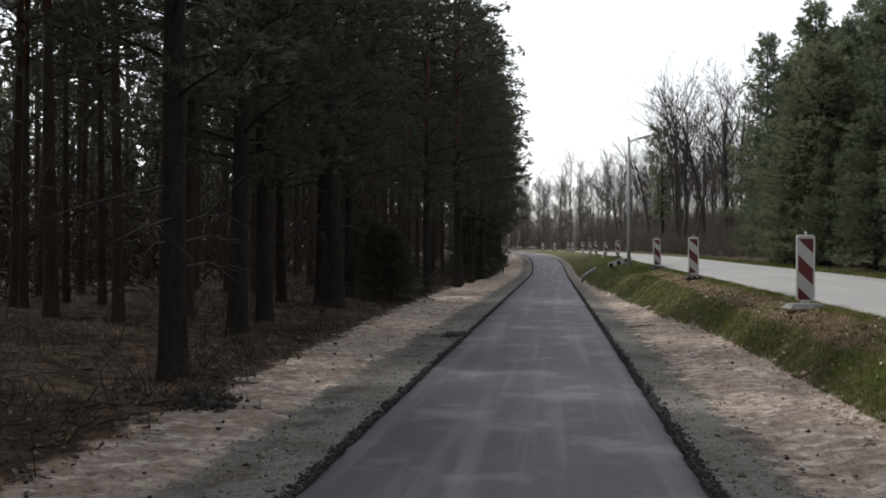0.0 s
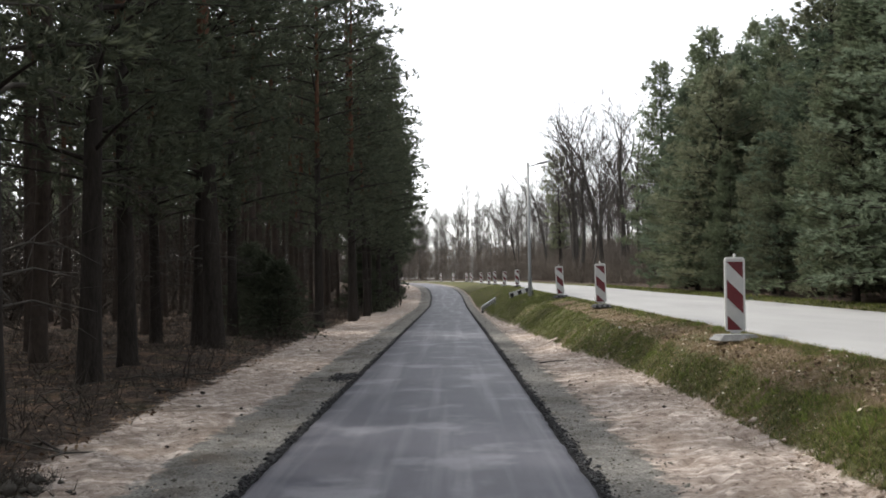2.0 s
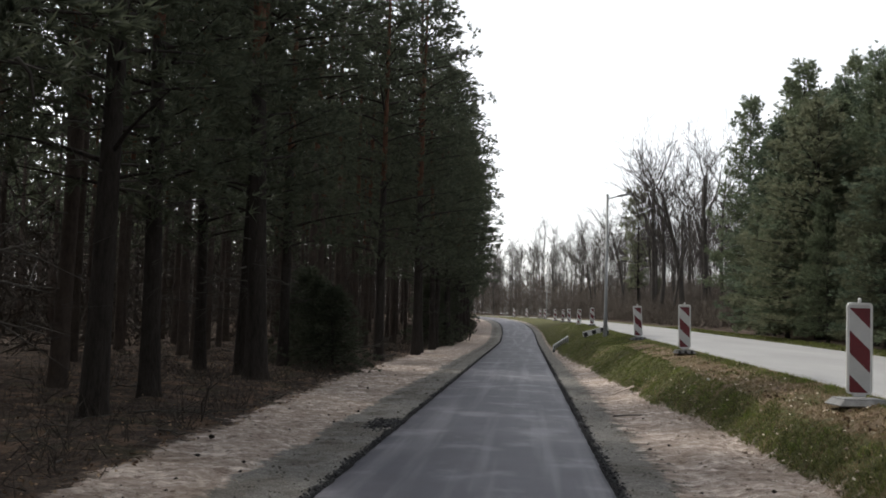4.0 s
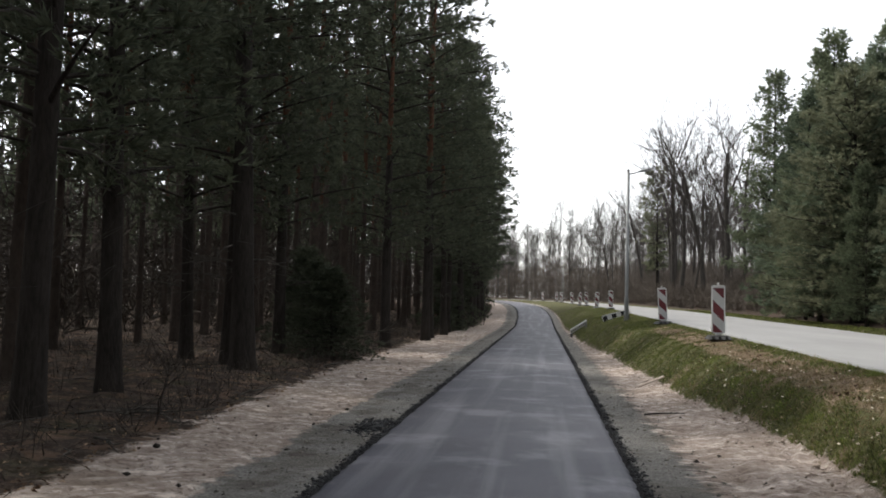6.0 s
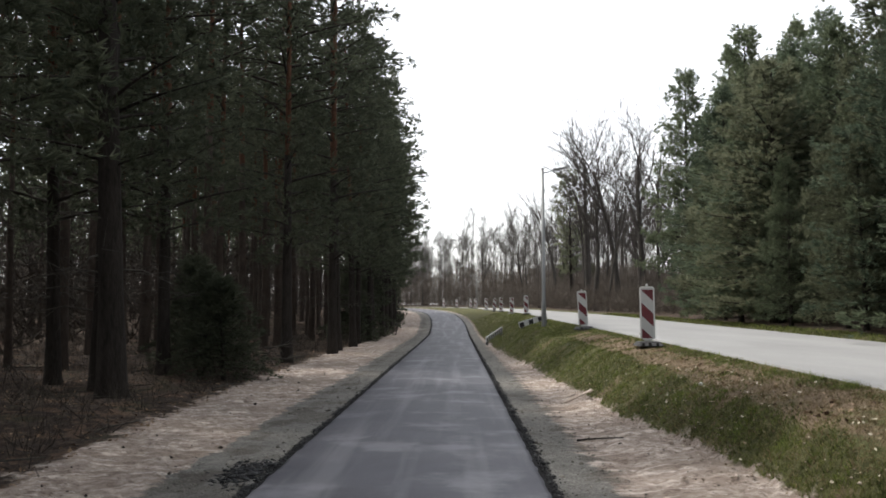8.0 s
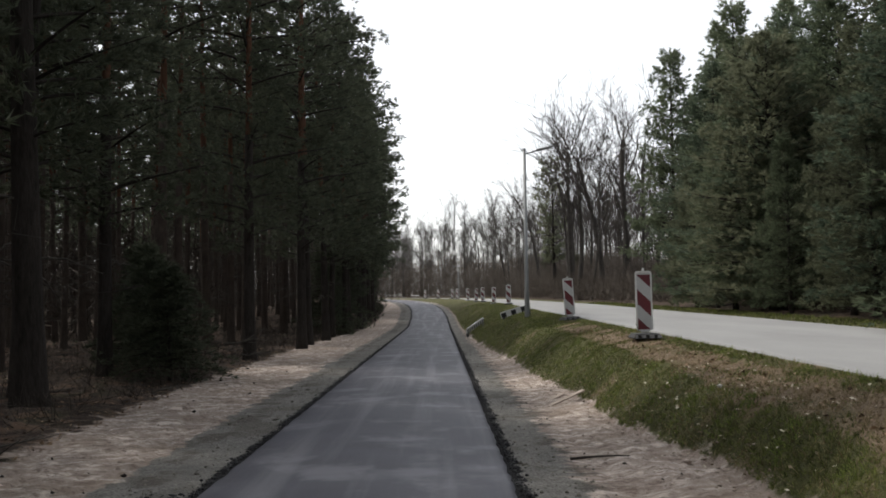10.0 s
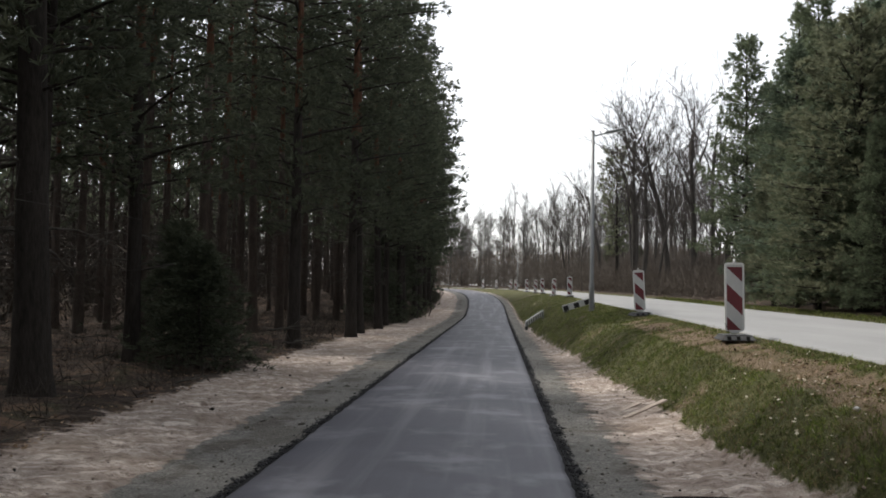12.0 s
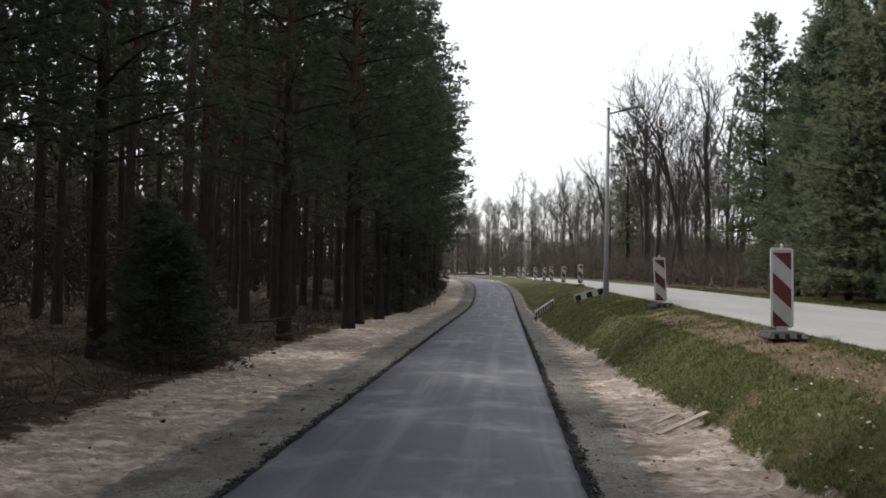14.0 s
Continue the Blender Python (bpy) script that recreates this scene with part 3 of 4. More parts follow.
SPRUCES = [conifer("spruce_tree", 30 + k, hgt, 0.19, low, cone if k % 2 else broad, 0, 0, 0, 0, 0, (0.25, 0.027), (M_SPRUCE, M_SPRUCE, M_OLIVE, M_BLUE)[k],
                   ("green conifer with layered boughs beside the road", "tall green conifer with a pointed top beside the road",
                    "brownish olive conifer with branches down to the ground", "blue-green conifer with soft drooping boughs")[k], 0, False, 0.42, 9, boughs=(whorls, 7, 30))
           for k, (hgt, low, whorls) in enumerate([(14.5, 0.5, 24), (16.0, 0.7, 27), (13.2, 0.3, 22), (15.0, 0.9, 24)])]
SPRUCE_HEIGHT = {SPRUCES[k].name: h for k, h in enumerate([14.5, 16.0, 13.2, 15.0])}
SPIRE = conifer("tall_conifer", 44, 16.3, 0.17, 2.5, lambda f: 2.9 * (1 - f) ** 0.75 + 0.4, 0, 0, 0, 0, 0, (0.25, 0.028), M_SPRUCE,
                "tall airy conifer standing above the treeline", 0, False, 0.4, 9, boughs=(23, 7, 34))
IVY = conifer("ivy_clad_tree", 45, 12.5, 0.16, 3.0, lambda f: 0.9 + 0.7 * math.sin(3.1 * f), 60, 26, 0.1, 0.3, 0.1, (0.22, 0.05), M_OLIVE,
              "narrow tree wrapped in dark evergreen foliage behind the road", 0, False, 0.5, 8)
SAPLING = conifer("young_spruce", 50, 5.2, 0.06, 0.15, lambda f: 1.75 * (1 - f) ** 0.7 + 0.15, 66, 30, 0.5, 0.2, 0.1, (0.20, 0.020), M_PINE,
                  "young dark spruce at the edge of the sandy strip", 0, False, 0.42, 10)
BARE = [bare_tree("bare_tree", 60 + k, hgt, g, forks, "leafless broadleaved tree with upright limbs behind the road", M_BARE)
        for k, (hgt, g, forks) in enumerate([(15.8, 0.26, 6), (14, 0.17, 6), (16, 0.23, 7), (12.8, 0.10, 6), (14.6, 0.13, 7)])]


def plant(kinds, spots, seed, lo=0.9, hi=1.1):
    rng, made = np.random.default_rng(seed), []
    for i, (x, y) in enumerate(spots):
        kind = kinds[int(rng.integers(len(kinds)))]
        m = pose(x, y, float(land(x, y)) - 0.02, rng.uniform(-1.5, 1.5), rng.uniform(-1.5, 1.5), rng.uniform(0, 360))
        s = rng.uniform(lo, hi)
        ob = copy_thing(kind, m)
        ob.scale = (s, s, s * rng.uniform(0.95, 1.06))
        made.append(ob)
    return made


def scatter(seed, x0, x1, y0, y1, gap, keep):
    rng = np.random.default_rng(seed)
    out = []
    for y in np.arange(y0, y1, gap):
        for x in np.arange(x0, x1, gap):
            p = (x + rng.uniform(-0.4, 0.4) * gap, y + rng.uniform(-0.4, 0.4) * gap)
            if keep(*p):
                out.append(p)
    return out


# the row along the sandy strip, then the woods behind it
EDGE = [(-4.45, 11.7), (-5.4, 17.3), (-5.75, 20.3), (-5.45, 25.9), (-7.9, 29.5), (-6.3, 31.9), (-6.2, 27.4), (-4.65, 39.2), (-3.98, 45.0), (-4.3, 48.6),
        (-4.0, 52.6), (-4.3, 57.5), (-4.05, 62), (-4.3, 66.5), (-4.05, 71), (-4.2, 75.5), (-4.1, 80), (-4.2, 85), (-4.5, 90), (-4.7, 95), (-5.5, 100), (-6.3, 106), (-7.7, 112),
        (-4.9, 4.5), (-5.2, -2), (-4.8, -8)]
EDGE_TREES = [t for k, spot in enumerate(EDGE) for t in plant([PINES[(0, 1, 1, 2, 3, 3)[k % 6]]], [spot], 40 + k, 0.95, 1.03)]
far_from_edge = lambda x, y: x < float(forest_edge(y)) - 2.4 and all((x - a) ** 2 + (y - b) ** 2 > 5 for a, b in EDGE)
plant(INNER, scatter(2, -19, -5, -10, 112, 3.5, far_from_edge), 3, 0.85, 1.08)
for bush in plant([SAPLING], [(-4.75, 31.2), (-5.5, 32.6), (-6.3, 34.6)], 5, 0.62, 0.78):
    bush.scale.z *= 0.68
plant([SAPLING], [(-5.0, 61), (-5.0, 68), (-5.4, 87), (-5.2, 93)], 4, 0.8, 1.1)
right_line = lambda x, y: x > float(road_edge(y)) + ROAD_WIDTH + 2.1


def plant_spruces():
    """Conifers beyond the road, lower in front and taller behind."""
    rng = np.random.default_rng(6)
    for x, y in scatter(5, 11.5, 22, -12, 80, 3.7, lambda x, y: right_line(x, y) and y < 13.4 + (x - 2.6) / 0.244):
        kind = SPRUCES[int(rng.integers(4))]
        slope = float(np.interp(x / max(y - 4, 1), [0.2, 0.268, 0.317, 0.45], [0.98, 0.90, 0.79, 0.76]))
        s = (slope * (x - 0.4) + 1.5 - float(land(x, y))) / SPRUCE_HEIGHT[kind.name] * rng.uniform(0.84, 1.08)
        ob = copy_thing(kind, pose(x, y, float(land(x, y)) - 0.02, rng.uniform(-1.5, 1.5), rng.uniform(-1.5, 1.5), rng.uniform(0, 360)))
        w = max(s, 0.82) * rng.uniform(0.92, 1.12)
        ob.scale = (w, w, s)


plant_spruces()
plant([SPIRE], [(16.2, 77.4)], 16, 0.96, 0.98)
plant([SPIRE], [(18.5, 80.5)], 17, 0.86, 0.88)
plant([SPIRE], [(16.0, 62.0)], 20, 0.91, 0.93)
plant(SPRUCES, [(float(road_edge(y)) + ROAD_WIDTH + 1.8 + 0.4 * math.sin(5 * y), y) for y in np.arange(10, 56, 3.1)], 19, 0.34, 0.52)
plant(BARE[:1], [(14.9, 88.0)], 12, 1.10, 1.14)
plant(BARE[:1], [(11.9, 92.0)], 15, 0.92, 0.96)
plant(BARE[2:3], [(13.3, 88.5), (12.2, 99.0)], 13, 1.06, 1.12)
plant(BARE[3:], [(12.0, 86.5), (15.6, 84.5), (14.2, 95), (16.6, 93), (12.9, 103)], 14, 1.05, 1.15)
plant(BARE, scatter(7, 15.5, 24, 82, 108, 8.5, lambda x, y: y > 15.5 + (x - 2.6) / 0.244), 8, 0.85, 1.0)
plant(BARE, scatter(17, 4, 26, 104, 138, 4.8, lambda x, y: right_line(x, y) and x < float(road_edge(y)) + 24), 18, 0.78, 0.98)
plant([IVY], [(11.6, 107)], 9, 0.95, 1.05)
plant([SAPLING], [(14.5, 112), (15.5, 122), (13.5, 130)], 10, 0.7, 1.0)


def far_woods():
    """Everything too deep in the woods to pick apart: trunks, crowns and brush, one sheet of stuff each."""
    rng = np.random.default_rng(77)
    trunks, tops, ways = Tubes(), [], []
    # Second set: unseen woods behind the start, added to close off light.
    spots = [(x, y) for x, y in scatter(70, -75, -18, -40, 190, 4.4, lambda x, y: True)] + scatter(71, -18, 30, -75, -16, 4.6, lambda x, y: not -4 < x < 12) \
        + scatter(72, 23, 60, -40, 90, 5.0, lambda x, y: True) + scatter(74, -18, -6, 112, 190, 4.0, lambda x, y: x < float(forest_edge(y)) - 1)
    for x, y in spots:
        z, h, r = float(land(x, y)), rng.uniform(13, 17.5), rng.uniform(0.08, 0.17)
        trunks.add([(x, y, z - 0.2), (x + rng.uniform(-0.3, 0.3), y, z + h)], [r, 0.03], 5)
        k = 46
        f = rng.uniform(0.38, 1, (k, 1))
        tops.append(np.array([x, y, z]) + np.c_[rng.normal(size=(k, 2)) * 0.95 * (1.25 - f), f * h])
        ways.append(rng.normal(size=(k, 3)) + [0, 0, 0.3])
    tagged(trunks.done("far_trunks", M_HAZED_BARK, None), "dense dark trunks deep inside the pine wood", "woods", kind="stuff")
    v, f = blades(rng, np.concatenate(tops), np.concatenate(ways), 0.85, 0.10, 5, 0.6)
    tagged(mesh_object("far_crowns", v, f, M_PINE), "dense dark pine crowns deep inside the wood", "woods", kind="stuff")


def far_bare_woods():
    rng = np.random.default_rng(78)
    stems, twigs, dirs = Tubes(), [], []
    spots = scatter(80, -46, 34, 134, 215, 3.2, lambda x, y: x > float(road_edge(y)) + ROAD_WIDTH + 3 and x < float(road_edge(y)) + 34)
    for x, y in spots:
        z, h, r = float(land(x, y)), rng.uniform(12.3, 16.6) * (1 + 0.08 * math.sin(0.31 * x)), rng.uniform(0.05, 0.12)
        base = np.array([x, y, z - 0.2])
        stems.add([base, base + [rng.uniform(-0.3, 0.3), 0, 0.45 * h], base + [rng.uniform(-0.5, 0.5), 0, 0.8 * h]], [r, 0.6 * r, 0.25 * r], 5)
        for k in range(15):
            start = rng.uniform(0.28, 0.8)
            p = base + [0, 0, h * start]
            a, ln = rng.uniform(0, 6.28), h * rng.uniform(0.10, 0.26)
            lean = rng.uniform(0.35, 0.95) * (1.25 - start)
            q = p + ln * np.array([lean * math.cos(a), lean * math.sin(a), rng.uniform(0.55, 0.9)])
            stems.add([p, q], [0.3 * r, 0.014], 3)
            t = rng.uniform(0.25, 1.05, (20, 1))
            twigs.append(p + t * (q - p) + 0.10 * rng.normal(size=(20, 3)))
            dirs.append(np.tile([0.4 * math.cos(a), 0.4 * math.sin(a), 0.55], (20, 1)) + 0.5 * rng.normal(size=(20, 3)))
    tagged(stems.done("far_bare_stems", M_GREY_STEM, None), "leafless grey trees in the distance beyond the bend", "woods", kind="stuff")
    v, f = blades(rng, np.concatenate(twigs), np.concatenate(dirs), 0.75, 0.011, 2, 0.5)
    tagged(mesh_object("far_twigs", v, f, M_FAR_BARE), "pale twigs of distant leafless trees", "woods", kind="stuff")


def undergrowth():
    """Brown leafless brush under the trees beyond the road and a little inside the pine wood."""
    rng = np.random.default_rng(79)
    n = 9000
    y = rng.uniform(66, 205, n)
    x = road_edge(y) + ROAD_WIDTH + 2.2 + 22 * rng.uniform(0, 1, n) ** 1.3
    p = np.c_[x, y, land(x, y)]
    tall = np.interp(y, [66, 100, 150, 205], [0.6, 1.5, 3.0, 4.0])[:, None] + np.interp(y, [66, 100, 150], [1.4, 2.6, 3.6])[:, None] * (waves(x, y, 31, 9.0)[:, None] * 0.5 + 0.5) * smooth((x - road_edge(y) - ROAD_WIDTH - 2)[:, None] / 4)
    k = 9
    c = np.repeat(p, k, 0) + np.c_[rng.normal(size=(n * k, 2)) * 0.5, rng.uniform(0, 1, n * k) * np.repeat(tall[:, 0], k)]
    v, f = blades(rng, c, np.tile([0, 0, 1.0], (len(c), 1)), 1.0, 0.014, 3, 0.75)
    tagged(mesh_object("undergrowth", v, f, M_BROWN_BRUSH), "brown leafless brush under the bare trees", "brush", kind="stuff")
    n = 2600
    y = rng.uniform(2, 110, n)
    x = forest_edge(y) - 0.2 - 16 * rng.uniform(0, 1, n) ** 1.6
    p = np.c_[x, y, land(x, y)]
    c = np.repeat(p, 5, 0) + np.c_[rng.normal(size=(n * 5, 2)) * 0.2, np.abs(rng.normal(size=n * 5)) * 0.10]
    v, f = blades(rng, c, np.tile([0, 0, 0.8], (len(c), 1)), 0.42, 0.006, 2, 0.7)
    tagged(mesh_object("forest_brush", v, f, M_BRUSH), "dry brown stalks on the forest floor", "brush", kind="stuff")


def thicket():
    """Dead lower twigs, saplings and brush that close the depth of the pine wood."""
    rng = np.random.default_rng(76)
    # The blades' dull brown also paints in the dark haze of the depth.
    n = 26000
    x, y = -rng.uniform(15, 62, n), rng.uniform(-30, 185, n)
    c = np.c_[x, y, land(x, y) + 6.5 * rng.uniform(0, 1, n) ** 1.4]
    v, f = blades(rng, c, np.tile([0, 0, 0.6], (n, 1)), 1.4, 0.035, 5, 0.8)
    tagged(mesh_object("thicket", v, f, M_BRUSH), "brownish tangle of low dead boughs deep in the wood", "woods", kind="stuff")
    n = 2400
    y = rng.uniform(2, 112, n)
    x = forest_edge(y) - 1.2 - rng.uniform(0, 12, n)
    c = np.c_[x, y, land(x, y) + rng.uniform(0.8, 6.5, n)]
    v, f = blades(rng, c, rng.normal(size=(n, 3)) * [1, 1, 0.25], 0.8, 0.006, 3, 0.5)
    tagged(mesh_object("dead_twigs", v, f, M_DEAD), "thin dead twigs among the lower trunks", "woods", kind="stuff")


thicket()
far_woods()
far_bare_woods()
undergrowth()
for ob in (*PINES, *INNER, *SPRUCES, SAPLING, SPIRE, IVY, *BARE):
    for o in (*ob.children_recursive, ob):
        bpy.data.objects.remove(o)


# ---- things along the road ----
def guidance_board(m, lying=False, across=False):
    """A red and white road works board on a foot plate; the origin is the foot's underside."""
    thing = empty("guidance_board", m)
    turn = pose(0, 0, 0, 0, 0, 90 if across else 0)
    foot_half = 0.30 if across else 0.40
    foot = bmesh.new()
    box(foot, (-0.24, -foot_half, 0), (0.24, foot_half, 0.085), 0.012)
    for v in foot.verts:
        if v.co.z > 0.05:
            v.co.x, v.co.y = v.co.x * 0.80, v.co.y * 0.80
    bmesh.ops.transform(foot, matrix=turn, verts=foot.verts)
    foot_ob = part("foot_plate", foot, M_RUBBER, thing, "grey recycled rubber foot")
    for x in () if across else (-0.15, -0.02, 0.12):
        slot = bmesh.new()
        box(slot, (x - 0.026, 0.004 - foot_half, 0.004), (x + 0.026, 0.05 - foot_half, 0.070), 0.008)
        bmesh.ops.transform(slot, matrix=turn, verts=slot.verts)
        part("carry_hole", slot, M_BLACK, foot_ob)
    panel = bmesh.new()
    box(panel, (-0.120, -0.014, 0.135), (0.120, 0.014, 1.115), 0.004)
    board = part("panel", panel, M_SHEET, thing, "white reflective panel")
    rim = bmesh.new()
    rings = []
    for depth in (-0.022, 0.022):
        for half, low, high, r in ((0.141, 0.128, 1.142, 0.045), (0.114, 0.152, 1.114, 0.024)):
            ring = []
            for cx, cz, start in ((1, 1, 0), (-1, 1, 90), (-1, -1, 180), (1, -1, 270)):
                for k in range(6):
                    w = radians(start + 18 * k)
                    ring.append(rim.verts.new((cx * (half - r) + r * math.cos(w), depth, (high - r if cz > 0 else low + r) + r * math.sin(w))))
            rings.append(ring)
    for p, q in ((0, 1), (1, 3), (3, 2), (2, 0)):
        for k in range(24):
            rim.faces.new((rings[p][k], rings[p][(k + 1) % 24], rings[q][(k + 1) % 24], rings[q][k]))
    bmesh.ops.recalc_face_normals(rim, faces=rim.faces)
    bmesh.ops.bevel(rim, geom=[e for e in rim.edges if len(e.link_faces) == 2 and e.calc_face_angle() > 1.2], offset=0.006, segments=2, affect="EDGES")
    part("rim", rim, M_WHITE, board, "rounded white plastic rim")
    stem = bmesh.new()
    box(stem, (-0.07, -0.02, 0.10), (0.07, 0.02, 0.140), 0.006)
    part("stem", stem, M_WHITE, thing)
    knob = Tubes()
    knob.add([(0, 0, 1.135), (0, 0, 1.165), (0, 0, 1.185), (0, 0, 1.192)], [0.014, 0.020, 0.018, 0.008], 10)
    knob.done("top_knob", M_WHITE, thing)
    for face in (-1, 1):
        for start in (-0.20, 0.29, 0.78):
            poly = [(-0.114, start), (0.114, start + 0.22), (0.114, start + 0.47), (-0.114, start + 0.25)]
            lo, hi = 0.045, 0.985
            out = []
            for bound, sign in ((lo, 1), (hi, -1)):
                out = []
                for (x1, v1), (x2, v2) in zip(poly, poly[1:] + poly[:1]):
                    in1, in2 = sign * (v1 - bound) >= 0, sign * (v2 - bound) >= 0
                    if in1:
                        out.append((x1, v1))
                    if in1 != in2:
                        k = (bound - v1) / (v2 - v1)
                        out.append((x1 + k * (x2 - x1), bound))
                poly = out
            if len(poly) < 3:
                continue
            bm = bmesh.new()
            f = bm.faces.new([bm.verts.new((x, face * 0.0142, 1.125 - v)) for x, v in poly])
            ext = bmesh.ops.extrude_face_region(bm, geom=[f])
            for g in ext["geom"]:
                if isinstance(g, bmesh.types.BMVert):
                    g.co.y += face * 0.002
            bmesh.ops.recalc_face_normals(bm, faces=bm.faces)
            part("stripe", bm, M_RED, board, "dark red reflective stripe")
    label = "toppled red and white guidance board lying on the grass bank" if lying else "upright red and white striped guidance board on a rubber foot"
    return tagged(thing, label, "road sign", "guidance boards")


STANDING = [(4.13, 15.45, 0, 0.4, 4), (4.15, 28.05, 0, -0.6, -2), (4.25, 38.7, 0, -3.2, 6), (4.72, 70.3, 0, -1, 0), (4.4, 80.8, 0, 1, 4), (4.13, 91.5, 0, -2, 2), (3.88, 99.3, 0, 1, 8),
            (3.4, 107.5, 0, -2, 10), (2.65, 124, 0, 0, 14), (2.2, 131.5, 0, 2, 18), (0.55, 141.5, 0, 0, 24), (-1.2, 146.3, 0, 0, 28), (4.0, 3.0, 0, 0, 0)]
for x, y, rx, ry, rz in STANDING:
    guidance_board(pose(x, y, float(land(x, y)) + 0.015, rx, ry, rz), False, 10 < y < 20)


def striped_rail(a, b, label):
    """A white marker board with black blocks, lying between two points on its low blocks."""
    a, b = Vector(a), Vector(b)
    length = (b - a).length
    along = (b - a).normalized()
    side = along.cross(Vector((0, 0, 1))).normalized()
    up = side.cross(along)
    rail = empty("striped_rail", Matrix(((along.x, -side.x, up.x, a.x), (along.y, -side.y, up.y, a.y), (along.z, -side.z, up.z, a.z), (0, 0, 0, 1))))
    plank = bmesh.new()
    box(plank, (0, -0.025, 0.03), (length, 0.025, 0.25), 0.008)
    plank_ob = part("plank", plank, M_WHITE, rail)
    n = max(2, round(length / 0.34))
    for k in range(n):
        for face in (-1, 1):
            bm = bmesh.new()
            lo = length * (k + 0.08) / n
            box(bm, (lo, face * 0.0255 - 0.002, 0.035), (lo + 0.48 * length / n, face * 0.0255 + 0.002, 0.205), 0.001)
            part("block", bm, M_BLACK, plank_ob, "black painted block")
    for x in (0.1, length - 0.1):
        bm = bmesh.new()
        box(bm, (x - 0.04, -0.05, -0.12), (x + 0.04, 0.05, 0.04), 0.006)
        part("support", bm, M_RUBBER, rail, "dark low support")
    return tagged(rail, label, "barrier", "striped rails")


striped_rail((2.95, 48.2, float(land(2.95, 48.2)) + 0.06), (4.0, 47.8, float(land(4.0, 47.8)) + 0.16), "black and white striped marker rail beside the lamp post")
striped_rail((1.8, 53.6, float(land(1.8, 53.6)) + 0.14), (2.6, 56.0, float(land(2.6, 56.0)) + 0.10), "black and white striped rail lying up the bank")


def street_lamp(m, height=5.7, label="grey steel street lamp with one flat head over the road", girth=1.0):
    lamp = empty("street_lamp", m)
    pole = Tubes()
    pole.add([(0, 0, -0.2), (0, 0, 0.9), (0, 0, 0.93), (0, 0, height)], [girth * r for r in (0.085, 0.085, 0.068, 0.052)], 14)
    pole.done("pole", M_STEEL, lamp)
    cap = Tubes()
    cap.add([(0, 0, height - 0.01), (0, 0, height + 0.03), (0, 0, height + 0.05)], [0.062, 0.06, 0.03], 12)
    cap.done("cap", M_STEEL, lamp)
    hatch = bmesh.new()
    box(hatch, (-0.045, -0.092, 0.45), (0.045, -0.070, 0.80), 0.006)
    part("hatch", hatch, M_STEEL, lamp)
    arm = Tubes()
    arm.add([(0, 0, height - 0.14), (0.2, 0, height - 0.10), (0.46, 0, height - 0.02)], [0.026, 0.026, 0.026], 10)
    arm.done("arm", M_STEEL, lamp)
    head = bmesh.new()
    box(head, (-0.33, -0.11, -0.04), (0.33, 0.11, 0.04), 0.03)
    for v in head.verts:
        v.co.y *= 1 - 0.25 * (v.co.x > 0)
        v.co.z *= 1 - 0.35 * (v.co.x > 0)
    bmesh.ops.transform(head, matrix=pose(0.72, 0, height + 0.055, 0, -14, 0), verts=head.verts)
    head_ob = part("lamp_head", head, M_STEEL, lamp, "flat grey lamp head")
    cover = bmesh.new()
    box(cover, (-0.24, -0.08, -0.055), (0.24, 0.08, -0.035), 0.008)
    bmesh.ops.transform(cover, matrix=pose(0.72, 0, height + 0.055, 0, -14, 0), verts=cover.verts)
    part("lamp_cover", cover, M_GLASS, head_ob, "clear lamp cover")
    return tagged(lamp, label, "street lamp", "street lamps")


street_lamp(pose(3.65, 45.5, float(land(3.65, 45.5)), 0, 0, 8), 5.78)
street_lamp(pose(3.4, 152, float(land(3.4, 152)), 0, 0, 180), 4.4, "distant grey street lamp beside the bend", 0.6)


# ---- loose ground cover ----
def chips(name, centres, size, mat, label, category, seed, flat=0.7):
    """Small angular pieces, each an uneven octahedron."""
    rng = np.random.default_rng(seed)
    n = len(centres)
    axes = np.array([[1, 0, 0], [0, 1, 0], [-1, 0, 0], [0, -1, 0], [0, 0, flat], [0, 0, -flat]])
    s = size * np.exp(0.45 * rng.normal(size=(n, 1, 1)))
    a = rng.uniform(0, 6.28, n)
    c, d = np.cos(a), np.sin(a)
    turn = np.zeros((n, 3, 3))
    turn[:, 0, 0], turn[:, 0, 1], turn[:, 1, 0], turn[:, 1, 1], turn[:, 2, 2] = c, -d, d, c, 1
    local = (axes[None] * rng.uniform(0.6, 1.25, (n, 6, 1)) + 0.15 * rng.normal(size=(n, 6, 3))) * s
    v = (np.einsum("nij,nkj->nki", turn, local) + centres[:, None]).reshape(-1, 3)
    tri = np.array([[0, 1, 4], [1, 2, 4], [2, 3, 4], [3, 0, 4], [1, 0, 5], [2, 1, 5], [3, 2, 5], [0, 3, 5]])
    f = (tri[None] + 6 * np.arange(n)[:, None, None]).reshape(-1, 3)
    return tagged(mesh_object(name, v, f, mat), label, category, kind="stuff")


def near_more(rng, n, lo, hi):
    """Stations along the way, closer together where they lie nearer."""
    return lo * (hi / lo) ** rng.uniform(0, 1, n)


